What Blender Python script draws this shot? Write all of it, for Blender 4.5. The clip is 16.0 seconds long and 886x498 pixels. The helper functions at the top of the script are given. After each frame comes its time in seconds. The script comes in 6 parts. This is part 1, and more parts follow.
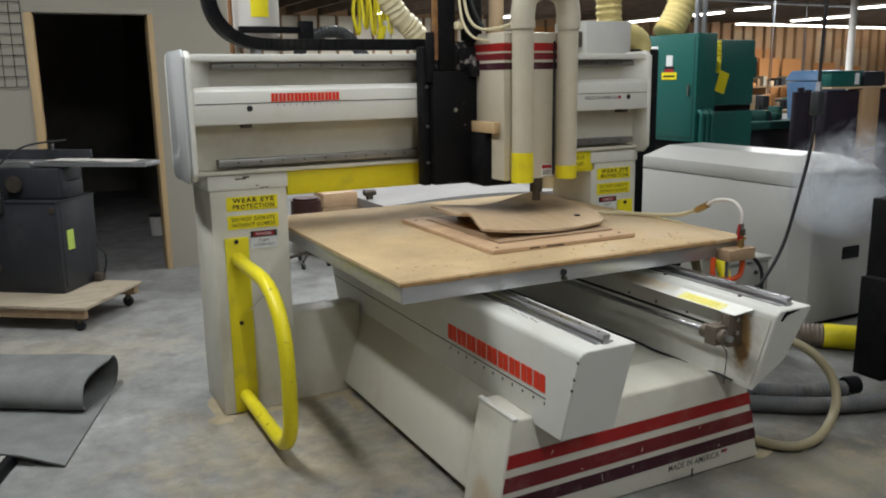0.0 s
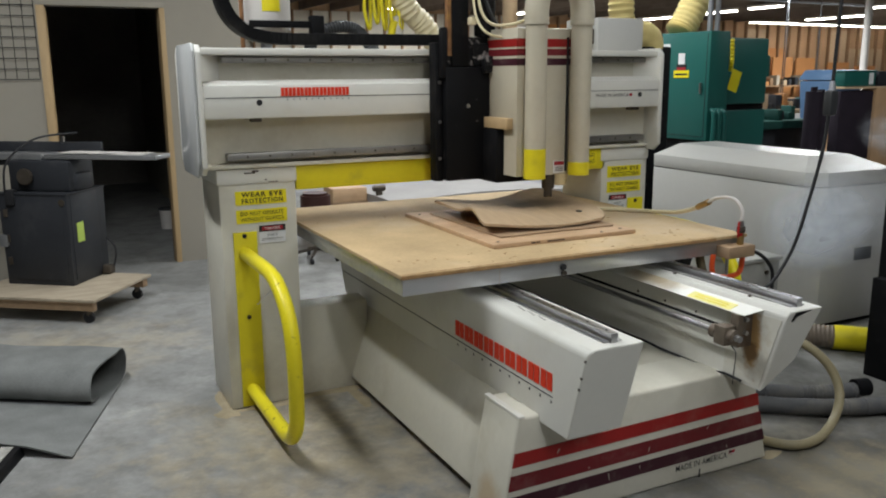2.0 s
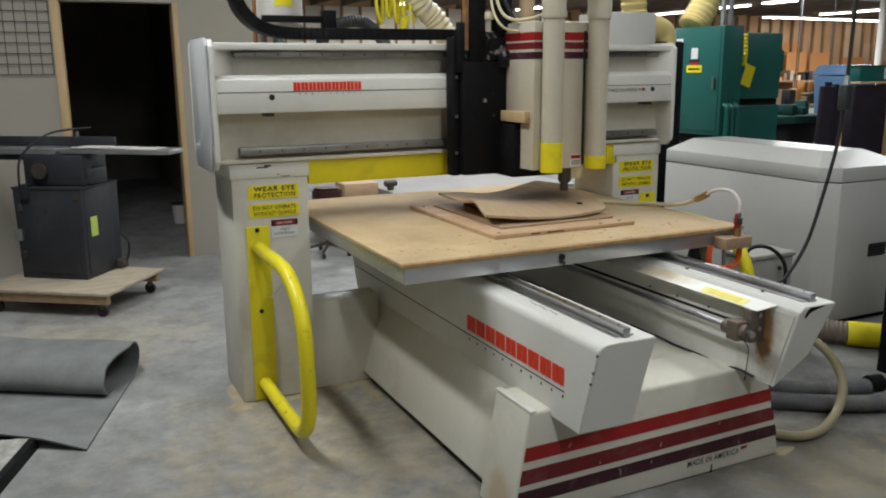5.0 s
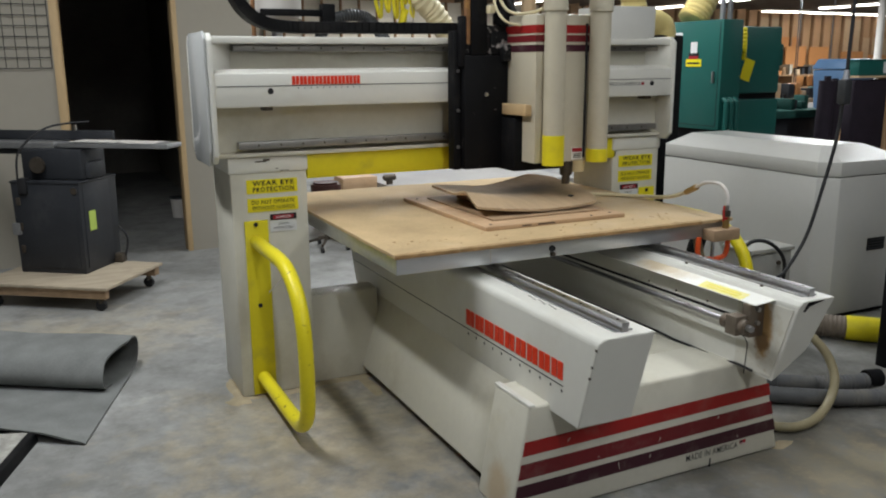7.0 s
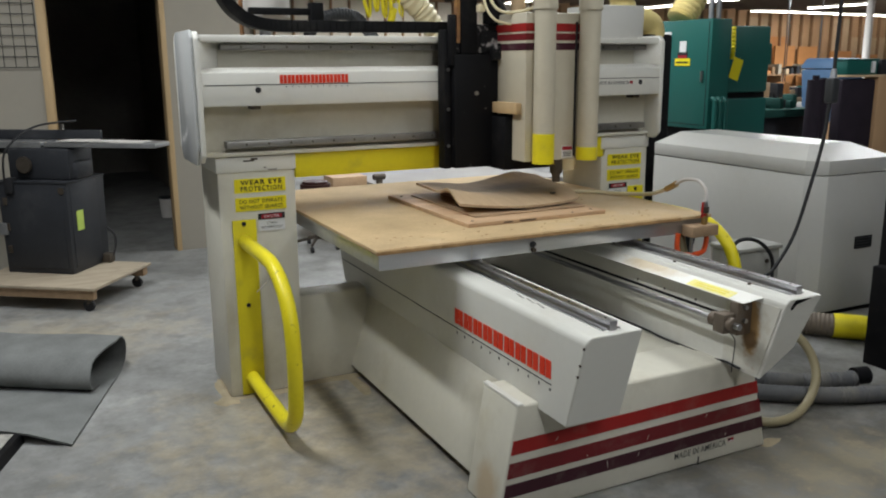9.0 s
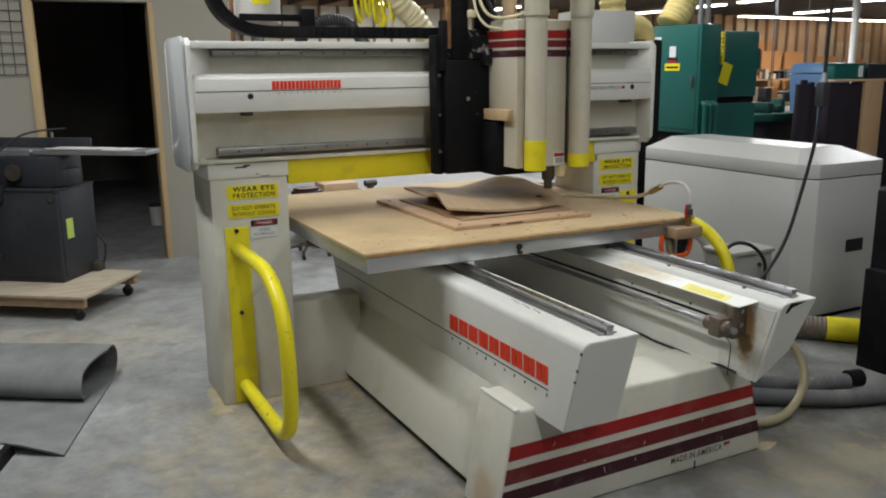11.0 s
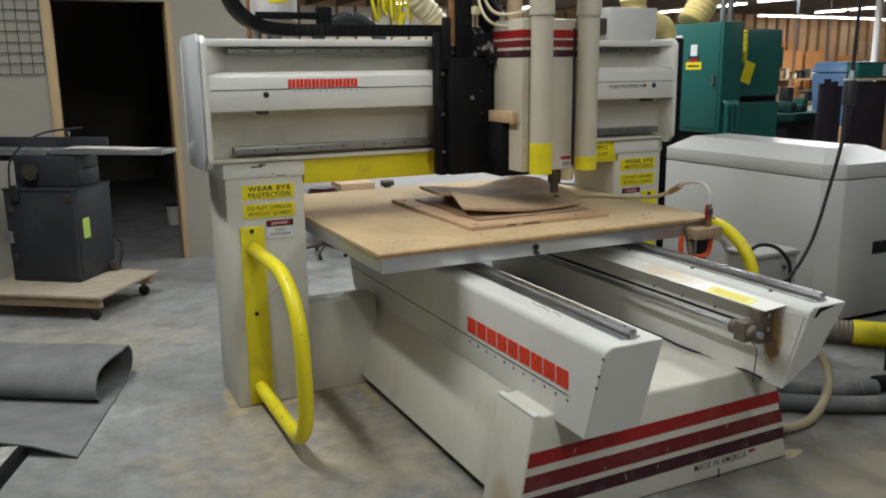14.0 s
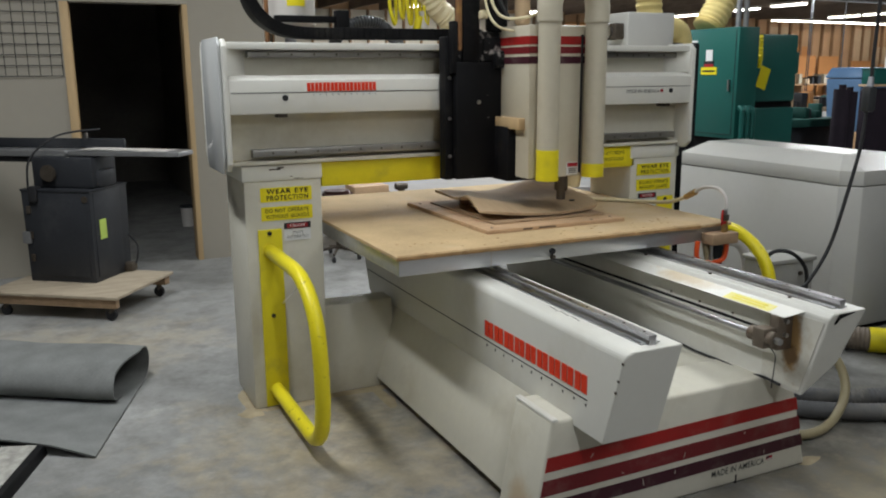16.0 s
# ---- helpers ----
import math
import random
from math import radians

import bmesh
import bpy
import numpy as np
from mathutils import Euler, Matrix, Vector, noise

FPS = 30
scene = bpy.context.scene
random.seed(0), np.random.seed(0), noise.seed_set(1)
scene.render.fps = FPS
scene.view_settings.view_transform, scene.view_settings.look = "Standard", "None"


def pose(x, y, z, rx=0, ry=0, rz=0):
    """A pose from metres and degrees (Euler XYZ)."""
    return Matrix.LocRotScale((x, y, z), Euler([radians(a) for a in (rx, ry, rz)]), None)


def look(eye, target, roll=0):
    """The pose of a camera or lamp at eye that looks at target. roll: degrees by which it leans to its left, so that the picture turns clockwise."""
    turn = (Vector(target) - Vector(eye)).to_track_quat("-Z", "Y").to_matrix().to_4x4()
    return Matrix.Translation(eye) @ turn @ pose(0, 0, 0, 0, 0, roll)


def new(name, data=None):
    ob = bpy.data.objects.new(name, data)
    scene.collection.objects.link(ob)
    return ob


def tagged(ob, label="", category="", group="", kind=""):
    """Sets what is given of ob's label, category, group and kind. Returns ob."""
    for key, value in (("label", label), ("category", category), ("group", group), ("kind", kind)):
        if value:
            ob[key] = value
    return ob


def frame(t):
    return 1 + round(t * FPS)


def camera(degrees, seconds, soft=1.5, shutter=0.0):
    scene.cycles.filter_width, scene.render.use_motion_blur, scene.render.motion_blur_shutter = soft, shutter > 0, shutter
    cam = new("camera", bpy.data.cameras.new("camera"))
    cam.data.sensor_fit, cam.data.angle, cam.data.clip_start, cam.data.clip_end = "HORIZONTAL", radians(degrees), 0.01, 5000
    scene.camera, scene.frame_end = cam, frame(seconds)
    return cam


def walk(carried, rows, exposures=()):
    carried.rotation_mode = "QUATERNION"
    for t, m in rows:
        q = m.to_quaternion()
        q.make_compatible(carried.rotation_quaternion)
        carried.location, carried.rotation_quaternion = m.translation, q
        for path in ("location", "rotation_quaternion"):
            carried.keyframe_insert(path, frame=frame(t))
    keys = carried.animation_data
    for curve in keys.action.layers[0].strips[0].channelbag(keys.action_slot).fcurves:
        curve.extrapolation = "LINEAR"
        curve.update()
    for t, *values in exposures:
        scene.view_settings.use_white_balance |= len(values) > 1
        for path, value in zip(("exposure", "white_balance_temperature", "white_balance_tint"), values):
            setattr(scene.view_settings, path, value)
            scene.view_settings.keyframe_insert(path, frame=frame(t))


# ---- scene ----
cam = camera(56.3, 16.0, soft=2.0)
PATH = [
    (0, (-0.728, -3.67, 1.526), (0.162, -1.926, 1.118), -0.9),
    (0.5, (-0.72, -3.674, 1.529), (0.163, -1.928, 1.113), -0.8),
    (1, (-0.723, -3.67, 1.53), (0.158, -1.924, 1.114), -0.5),
    (1.5, (-0.723, -3.662, 1.523), (0.155, -1.914, 1.109), -0.3),
    (2, (-0.719, -3.662, 1.523), (0.15, -1.909, 1.107), -0.4),
    (2.5, (-0.723, -3.66, 1.526), (0.138, -1.905, 1.106), -0.3),
    (3, (-0.724, -3.66, 1.524), (0.13, -1.901, 1.103), -0.4),
    (3.5, (-0.723, -3.661, 1.524), (0.126, -1.901, 1.1), -0.5),
    (4, (-0.725, -3.664, 1.522), (0.12, -1.902, 1.097), -0.4),
    (6.5, (-0.721, -3.662, 1.519), (0.122, -1.899, 1.09), -0.5),
    (7, (-0.723, -3.661, 1.52), (0.122, -1.903, 1.08), -0.4),
    (7.5, (-0.716, -3.66, 1.516), (0.135, -1.905, 1.074), -0.6),
    (8, (-0.716, -3.663, 1.519), (0.14, -1.912, 1.073), -0.6),
    (8.5, (-0.713, -3.662, 1.518), (0.148, -1.912, 1.074), -0.5),
    (9, (-0.711, -3.662, 1.516), (0.153, -1.913, 1.075), -0.4),
    (11.5, (-0.725, -3.627, 1.51), (0.169, -1.89, 1.083), -0.8),
    (12, (-0.705, -3.587, 1.5), (0.186, -1.851, 1.066), -1.1),
    (12.5, (-0.707, -3.588, 1.501), (0.177, -1.848, 1.062), -1.3),
    (13, (-0.709, -3.586, 1.503), (0.166, -1.841, 1.067), -1.1),
    (13.5, (-0.7, -3.586, 1.502), (0.162, -1.834, 1.072), -0.8),
    (14, (-0.7, -3.588, 1.503), (0.152, -1.829, 1.077), -0.7),
    (14.5, (-0.708, -3.587, 1.502), (0.139, -1.826, 1.078), -0.8),
    (15, (-0.714, -3.587, 1.5), (0.126, -1.822, 1.079), -0.6),
    (15.5, (-0.715, -3.589, 1.504), (0.121, -1.821, 1.085), -0.7),
    (16, (-0.732, -3.58, 1.506), (0.1, -1.81, 1.088), -0.4),
]
walk(cam, [(t, look(eye, target, roll)) for t, eye, target, roll in PATH], exposures=[(0, 0.10), (4, 0.08), (13, 0.08), (15, 0.03), (16, 0.02)])

# ---- world and light ----
world = bpy.data.worlds.new("world")
scene.world = world
world.use_nodes = True
world.node_tree.nodes["Background"].inputs[0].default_value = (0.8, 0.85, 1.0, 1)
world.node_tree.nodes["Background"].inputs[1].default_value = 0.02


def strip_lamp(x, y, z, length, watts):
    """One long narrow area lamp shining down, coloured like fluorescent tubes."""
    data = bpy.data.lights.new("strip_light", "AREA")
    data.shape, data.size, data.size_y = "RECTANGLE", 0.16, length
    data.energy, data.color = watts, (0.945, 0.985, 1.0)
    ob = new("strip_light", data)
    ob.matrix_world = pose(x, y, z)
    return ob


# first set by cast shadows; others include unseen fill added to brighten machine and planer
LAMPS = [(-0.98, 0.15, 3.4, 2.4, 90), (0.75, -1.6, 3.4, 2.4, 25), (2.9, 2.0, 3.4, 2.4, 104), (2.5, -2.5, 3.4, 2.4, 32), (-0.2, -5.6, 3.4, 2.4, 84), (6.8, 4.8, 3.4, 2.4, 125),
         (3.0, 7.0, 3.4, 2.4, 110), (12.0, 6.0, 3.4, 2.4, 160), (7.4, 0.2, 3.4, 2.4, 50), (17.0, 13.0, 3.32, 4.8, 420), (27.0, 15.5, 3.32, 6.0, 600), (10.0, 17.0, 3.32, 4.8, 520)]
for lamp in LAMPS:
    strip_lamp(*lamp)


# ---- materials ----
def mat(name, color, rough=0.5, metal=0.0, var=0.12, scale=6.0, bump=0.05, stain=None, stain_amount=0.0, stain_scale=2.0,
        coat=0.0, emit=0.0, alpha=1.0, grain=None, transmission=0.0, piece=0.0):
    m = bpy.data.materials.new(name)
    m.use_nodes = True
    nt = m.node_tree
    b = nt.nodes["Principled BSDF"]
    b.inputs["Roughness"].default_value = rough
    b.inputs["Metallic"].default_value = metal
    b.inputs["Specular IOR Level"].default_value = 0.3
    b.inputs["Coat Weight"].default_value = coat
    b.inputs["Alpha"].default_value = alpha
    b.inputs["Transmission Weight"].default_value = transmission
    if emit:
        b.inputs["Emission Color"].default_value = (*color, 1)
        b.inputs["Emission Strength"].default_value = emit
    tex = nt.nodes.new("ShaderNodeTexCoord")
    mapping = nt.nodes.new("ShaderNodeMapping")
    nt.links.new(tex.outputs["Object"], mapping.inputs[0])
    if grain:
        mapping.inputs["Scale"].default_value = grain
    n1 = nt.nodes.new("ShaderNodeTexNoise")
    n1.inputs["Scale"].default_value, n1.inputs["Detail"].default_value = scale, 6
    nt.links.new(mapping.outputs[0], n1.inputs["Vector"])
    n2 = nt.nodes.new("ShaderNodeTexNoise")
    n2.inputs["Scale"].default_value, n2.inputs["Detail"].default_value = scale * 14, 4
    nt.links.new(mapping.outputs[0], n2.inputs["Vector"])
    mix = nt.nodes.new("ShaderNodeMath")
    mix.operation = "MULTIPLY_ADD"
    nt.links.new(n2.outputs[0], mix.inputs[0])
    mix.inputs[1].default_value = 0.4
    nt.links.new(n1.outputs[0], mix.inputs[2])
    ramp = nt.nodes.new("ShaderNodeValToRGB")
    ramp.color_ramp.elements[0].position, ramp.color_ramp.elements[1].position = 0.4, 1.0
    ramp.color_ramp.elements[0].color = (*[max(0, c * (1 - var)) for c in color], 1)
    ramp.color_ramp.elements[1].color = (*[min(1, c * (1 + var)) for c in color], 1)
    nt.links.new(mix.outputs[0], ramp.inputs[0])
    out = ramp.outputs[0]
    if stain:
        n3 = nt.nodes.new("ShaderNodeTexNoise")
        n3.inputs["Scale"].default_value, n3.inputs["Detail"].default_value = stain_scale, 9
        n3.inputs["Roughness"].default_value = 0.65
        nt.links.new(tex.outputs["Object"], n3.inputs["Vector"])
        r3 = nt.nodes.new("ShaderNodeValToRGB")
        r3.color_ramp.elements[0].position, r3.color_ramp.elements[1].position = 0.52, 0.68
        r3.color_ramp.elements[1].color = (stain_amount,) * 3 + (1,)
        nt.links.new(n3.outputs[0], r3.inputs[0])
        mx = nt.nodes.new("ShaderNodeMixRGB")
        mx.inputs[2].default_value = (*stain, 1)
        nt.links.new(r3.outputs[0], mx.inputs[0])
        nt.links.new(out, mx.inputs[1])
        out = mx.outputs[0]
    if piece:
        info = nt.nodes.new("ShaderNodeObjectInfo")
        hsv = nt.nodes.new("ShaderNodeHueSaturation")
        sc = nt.nodes.new("ShaderNodeMath")
        sc.operation = "MULTIPLY_ADD"
        nt.links.new(info.outputs["Random"], sc.inputs[0])
        sc.inputs[1].default_value, sc.inputs[2].default_value = piece, 1 - piece / 2
        nt.links.new(sc.outputs[0], hsv.inputs["Value"])
        nt.links.new(out, hsv.inputs["Color"])
        out = hsv.outputs[0]
    nt.links.new(out, b.inputs["Base Color"])
    if bump:
        bp = nt.nodes.new("ShaderNodeBump")
        bp.inputs["Strength"].default_value, bp.inputs["Distance"].default_value = bump, 0.004
        nt.links.new(mix.outputs[0], bp.inputs["Height"])
        nt.links.new(bp.outputs[0], b.inputs["Normal"])
    return m


PAINT = mat("cream_enamel", (0.61, 0.585, 0.50), 0.38, var=0.07, scale=2.5, bump=0.02, stain=(0.38, 0.33, 0.23), stain_amount=0.36, stain_scale=2.6)
PAINT_WHITE = mat("white_enamel", (0.68, 0.67, 0.62), 0.35, var=0.04, scale=2.5, bump=0.02, stain=(0.46, 0.41, 0.32), stain_amount=0.3)
BEIGE = mat("beige_plastic", (0.50, 0.455, 0.355), 0.42, var=0.06, scale=3, bump=0.02, stain=(0.3, 0.25, 0.17), stain_amount=0.25, stain_scale=3)
YELLOW = mat("yellow_paint", (0.74, 0.63, 0.02), 0.42, var=0.08, scale=4, bump=0.03, stain=(0.3, 0.25, 0.06), stain_amount=0.35, stain_scale=7)
LABEL_YELLOW = mat("label_yellow", (0.80, 0.68, 0.02), 0.4, var=0.05, bump=0)
LABEL_WHITE = mat("label_white", (0.72, 0.72, 0.72), 0.4, var=0.04, bump=0)
INK = mat("ink_black", (0.02, 0.02, 0.022), 0.5, var=0.1, bump=0)
INK_RED = mat("ink_red", (0.34, 0.02, 0.03), 0.5, var=0.06, bump=0)
LOGO_RED = mat("logo_red", (0.75, 0.045, 0.015), 0.45, var=0.06, bump=0)
STRIPE_RED = mat("stripe_red", (0.31, 0.016, 0.015), 0.4, var=0.1, scale=5, bump=0.02, stain=(0.3, 0.2, 0.17), stain_amount=0.18, stain_scale=9)
STRIPE_MAROON = mat("stripe_maroon", (0.155, 0.015, 0.019), 0.4, var=0.1, scale=5, bump=0.02, stain=(0.3, 0.22, 0.2), stain_amount=0.18, stain_scale=9)
STRIPE_DARK = mat("stripe_dark", (0.050, 0.012, 0.020), 0.4, var=0.1, scale=5, bump=0.02, stain=(0.3, 0.25, 0.22), stain_amount=0.25, stain_scale=9)
ALU = mat("aluminium", (0.62, 0.63, 0.65), 0.36, 0.9, var=0.12, scale=3, bump=0.05, grain=(1, 12, 12))
STEEL = mat("ground_steel", (0.42, 0.42, 0.43), 0.28, 1.0, var=0.15, scale=6, bump=0.03, stain=(0.12, 0.09, 0.06), stain_amount=0.5, stain_scale=5)
RUST = mat("rusty_steel", (0.22, 0.11, 0.05), 0.7, 0.3, var=0.4, scale=9, bump=0.3, stain=(0.35, 0.19, 0.06), stain_amount=0.8, stain_scale=14)
IRON = mat("greasy_iron", (0.09, 0.075, 0.06), 0.5, 0.6, var=0.4, scale=12, bump=0.2)
BLACK = mat("black_paint", (0.006, 0.006, 0.007), 0.6, var=0.3, scale=6, bump=0.05, stain=(0.05, 0.045, 0.04), stain_amount=0.2, stain_scale=8)
BLACK.node_tree.nodes["Principled BSDF"].inputs["Specular IOR Level"].default_value = 0.12
RUBBER = mat("black_rubber", (0.02, 0.02, 0.022), 0.55, var=0.2, scale=8, bump=0.05)
BOARD = mat("particle_board", (0.53, 0.385, 0.215), 0.7, var=0.2, scale=5, bump=0.1, stain=(0.60, 0.48, 0.34), stain_amount=0.6, stain_scale=2.2)
BOARD_EDGE = mat("particle_board_edge", (0.36, 0.22, 0.10), 0.8, var=0.35, scale=22, bump=0.3)
PLY = mat("pale_plywood", (0.55, 0.37, 0.225), 0.6, var=0.16, scale=3, bump=0.06, grain=(1, 9, 9), stain=(0.36, 0.21, 0.11), stain_amount=0.35, stain_scale=4)
PLY_DARK = mat("brown_plywood", (0.36, 0.245, 0.15), 0.6, var=0.22, scale=3, bump=0.06, grain=(9, 1, 9), stain=(0.22, 0.14, 0.08), stain_amount=0.5, stain_scale=3)
PINE = mat("pine", (0.48, 0.34, 0.185), 0.6, var=0.18, scale=4, bump=0.08, grain=(1, 1, 0.15))


def concrete():
    """Grey slab with pale and dark blotches, and sawdust trodden in round the machine."""
    m = mat("concrete", (0.27, 0.27, 0.262), 0.6, var=0.34, scale=1.5, bump=0.14, stain=(0.43, 0.43, 0.42), stain_amount=0.55, stain_scale=1.3)
    nt = m.node_tree
    b = nt.nodes["Principled BSDF"]
    base = b.inputs["Base Color"].links[0].from_socket
    tex = nt.nodes.new("ShaderNodeTexCoord")
    for n in [n for n in nt.nodes if n.type == "TEX_NOISE"]:
        n.inputs["Detail"].default_value, n.inputs["Roughness"].default_value, n.inputs["Distortion"].default_value = 12, 0.68, 0.5

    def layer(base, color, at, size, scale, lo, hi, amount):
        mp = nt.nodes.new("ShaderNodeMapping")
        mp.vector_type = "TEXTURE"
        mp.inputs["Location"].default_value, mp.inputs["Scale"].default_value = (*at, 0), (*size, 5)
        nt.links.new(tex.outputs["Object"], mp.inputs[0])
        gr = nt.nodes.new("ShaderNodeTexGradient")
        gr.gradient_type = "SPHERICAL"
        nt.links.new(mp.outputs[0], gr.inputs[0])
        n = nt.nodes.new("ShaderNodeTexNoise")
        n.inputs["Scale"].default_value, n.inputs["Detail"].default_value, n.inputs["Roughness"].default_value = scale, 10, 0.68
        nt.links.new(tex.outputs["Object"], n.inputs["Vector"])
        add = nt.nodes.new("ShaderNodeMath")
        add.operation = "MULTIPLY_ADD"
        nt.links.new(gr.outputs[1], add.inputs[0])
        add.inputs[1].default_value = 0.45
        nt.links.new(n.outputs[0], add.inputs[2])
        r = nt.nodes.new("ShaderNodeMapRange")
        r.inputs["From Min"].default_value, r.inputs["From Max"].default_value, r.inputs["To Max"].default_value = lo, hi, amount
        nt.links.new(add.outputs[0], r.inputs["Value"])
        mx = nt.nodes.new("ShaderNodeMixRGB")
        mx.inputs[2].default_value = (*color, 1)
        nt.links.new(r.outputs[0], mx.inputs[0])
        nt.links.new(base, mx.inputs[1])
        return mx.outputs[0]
    base = layer(base, (0.46, 0.385, 0.26), (0.25, -0.45), (1.0, 1.0), 3.6, 0.58, 0.92, 0.75)
    base = layer(base, (0.40, 0.35, 0.25), (1.9, -1.5), (1.2, 0.8), 3.5, 0.68, 0.90, 0.6)
    base = layer(base, (0.48, 0.40, 0.27), (-0.7, 1.3), (1.3, 0.9), 3.0, 0.62, 0.95, 0.55)
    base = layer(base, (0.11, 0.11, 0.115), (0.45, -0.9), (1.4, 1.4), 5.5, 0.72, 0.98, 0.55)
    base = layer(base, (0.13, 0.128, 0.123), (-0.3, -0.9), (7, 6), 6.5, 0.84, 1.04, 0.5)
    base = layer(base, (0.50, 0.50, 0.48), (-0.6, -0.2), (6, 6), 9.0, 0.97, 1.12, 0.35)
    base = layer(base, (0.36, 0.30, 0.20), (0.3, -0.9), (2.6, 2.0), 7.0, 0.78, 0.98, 0.5)
    # broad dark patch right of the machine: dirt, plus dimness painted into the colour
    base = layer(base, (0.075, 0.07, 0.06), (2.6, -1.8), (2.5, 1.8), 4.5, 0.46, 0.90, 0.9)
    base = layer(base, (0.33, 0.28, 0.19), (2.0, -1.75), (1.1, 0.5), 9.0, 0.70, 0.95, 0.65)
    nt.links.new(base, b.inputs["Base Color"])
    return m


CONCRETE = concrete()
DRYWALL = mat("drywall", (0.335, 0.308, 0.26), 0.85, var=0.04, scale=1.5, bump=0.05, stain=(0.41, 0.37, 0.30), stain_amount=0.2, stain_scale=1.2)
DARKROOM = mat("dark_room_wall", (0.33, 0.31, 0.28), 0.9, var=0.2, scale=1.5)
CHARCOAL = mat("charcoal_enamel", (0.027, 0.029, 0.034), 0.5, var=0.2, scale=4, bump=0.04, stain=(0.10, 0.095, 0.09), stain_amount=0.2, stain_scale=4)
CAST = mat("cast_iron", (0.38, 0.385, 0.395), 0.34, 0.75, var=0.25, scale=4, bump=0.06)
MAT_GREY = mat("grey_rubber_mat", (0.165, 0.17, 0.165), 0.65, var=0.28, scale=7, bump=0.35)
GREEN = mat("green_enamel", (0.013, 0.102, 0.088), 0.42, var=0.1, scale=3, bump=0.02, stain=(0.03, 0.09, 0.08), stain_amount=0.3, stain_scale=3)
CABINET = mat("grey_white_enamel", (0.56, 0.555, 0.53), 0.24, var=0.04, scale=2, bump=0.015, stain=(0.48, 0.46, 0.41), stain_amount=0.25, stain_scale=2)
ORANGE = mat("orange_paint", (0.70, 0.09, 0.02), 0.45, var=0.1)
CREAM_HOSE = mat("cream_hose", (0.66, 0.58, 0.38), 0.5, var=0.1, scale=8)
YELLOW_DUCT = mat("yellow_duct", (0.72, 0.59, 0.25), 0.55, var=0.15, scale=8)
CLEAR_HOSE = mat("milky_hose", (0.29, 0.25, 0.155), 0.35, var=0.15, scale=6, stain=(0.22, 0.18, 0.10), stain_amount=0.4)
GREY_DUCT = mat("grey_duct", (0.038, 0.040, 0.043), 0.42, var=0.15, scale=8)
FLOOR_DUCT = mat("dusty_grey_duct", (0.085, 0.086, 0.09), 0.6, var=0.2, scale=8, bump=0.08, stain=(0.2, 0.18, 0.14), stain_amount=0.4, stain_scale=6)
BROWN_DUCT = mat("brown_duct", (0.16, 0.13, 0.10), 0.6, var=0.2, scale=10)
TUBE_GLOW = mat("tube_glow", (1.0, 0.97, 0.92), 0.5, var=0, bump=0, emit=9.0)
FAR_PLY = mat("far_plywood", (0.46, 0.29, 0.16), 0.75, var=0.2, scale=0.7, bump=0, grain=(1, 1, 0.2))
FAR_TAN = mat("far_tan_board", (0.52, 0.38, 0.24), 0.8, var=0.15, scale=0.7, bump=0)
FAR_ORANGE = mat("far_orange_board", (0.55, 0.25, 0.09), 0.75, var=0.12, scale=0.7, bump=0)
STUD = mat("stud_wood", (0.27, 0.165, 0.09), 0.8, var=0.2, scale=2)
CEILING = mat("ceiling_deck", (0.17, 0.13, 0.10), 0.9, var=0.3, scale=1.2)
WALL_PLAIN = mat("plain_wall", (0.42, 0.37, 0.29), 0.85, var=0.06, scale=1)
BLUE = mat("blue_plastic", (0.09, 0.17, 0.30), 0.45, var=0.15, scale=4)
PURPLE_BLACK = mat("dark_fabric", (0.018, 0.012, 0.02), 0.8, var=0.3, scale=5)
PIPE_GREY = mat("galvanised", (0.36, 0.37, 0.40), 0.4, 0.7, var=0.15, scale=5)
BOARD_FACE = mat("dull_white_board", (0.33, 0.315, 0.305), 0.65, var=0.14, scale=2.2, bump=0.08)
DIRTY_PLY = mat("dusty_plywood", (0.40, 0.335, 0.25), 0.7, var=0.2, scale=3, bump=0.06, grain=(1, 6, 6), stain=(0.28, 0.22, 0.16), stain_amount=0.4, stain_scale=4)
BOX_GREY = mat("grey_box_paint", (0.36, 0.355, 0.33), 0.5, var=0.1, scale=4, bump=0.03)
PANEL_PLY = mat("bent_veneer", (0.49, 0.355, 0.225), 0.6, var=0.14, scale=3, bump=0.05, grain=(9, 1, 9), stain=(0.38, 0.26, 0.15), stain_amount=0.3, stain_scale=3)
DARK_MAROON = mat("dark_maroon_vinyl", (0.05, 0.02, 0.017), 0.5, var=0.2, scale=5)
WHITE_SHEET = mat("white_board", (0.56, 0.53, 0.50), 0.6, var=0.05, scale=3)
RED_CAP = mat("red_handle", (0.42, 0.02, 0.02), 0.4, var=0.1)
BRASS = mat("brass", (0.45, 0.30, 0.12), 0.35, 0.9, var=0.2, scale=10)


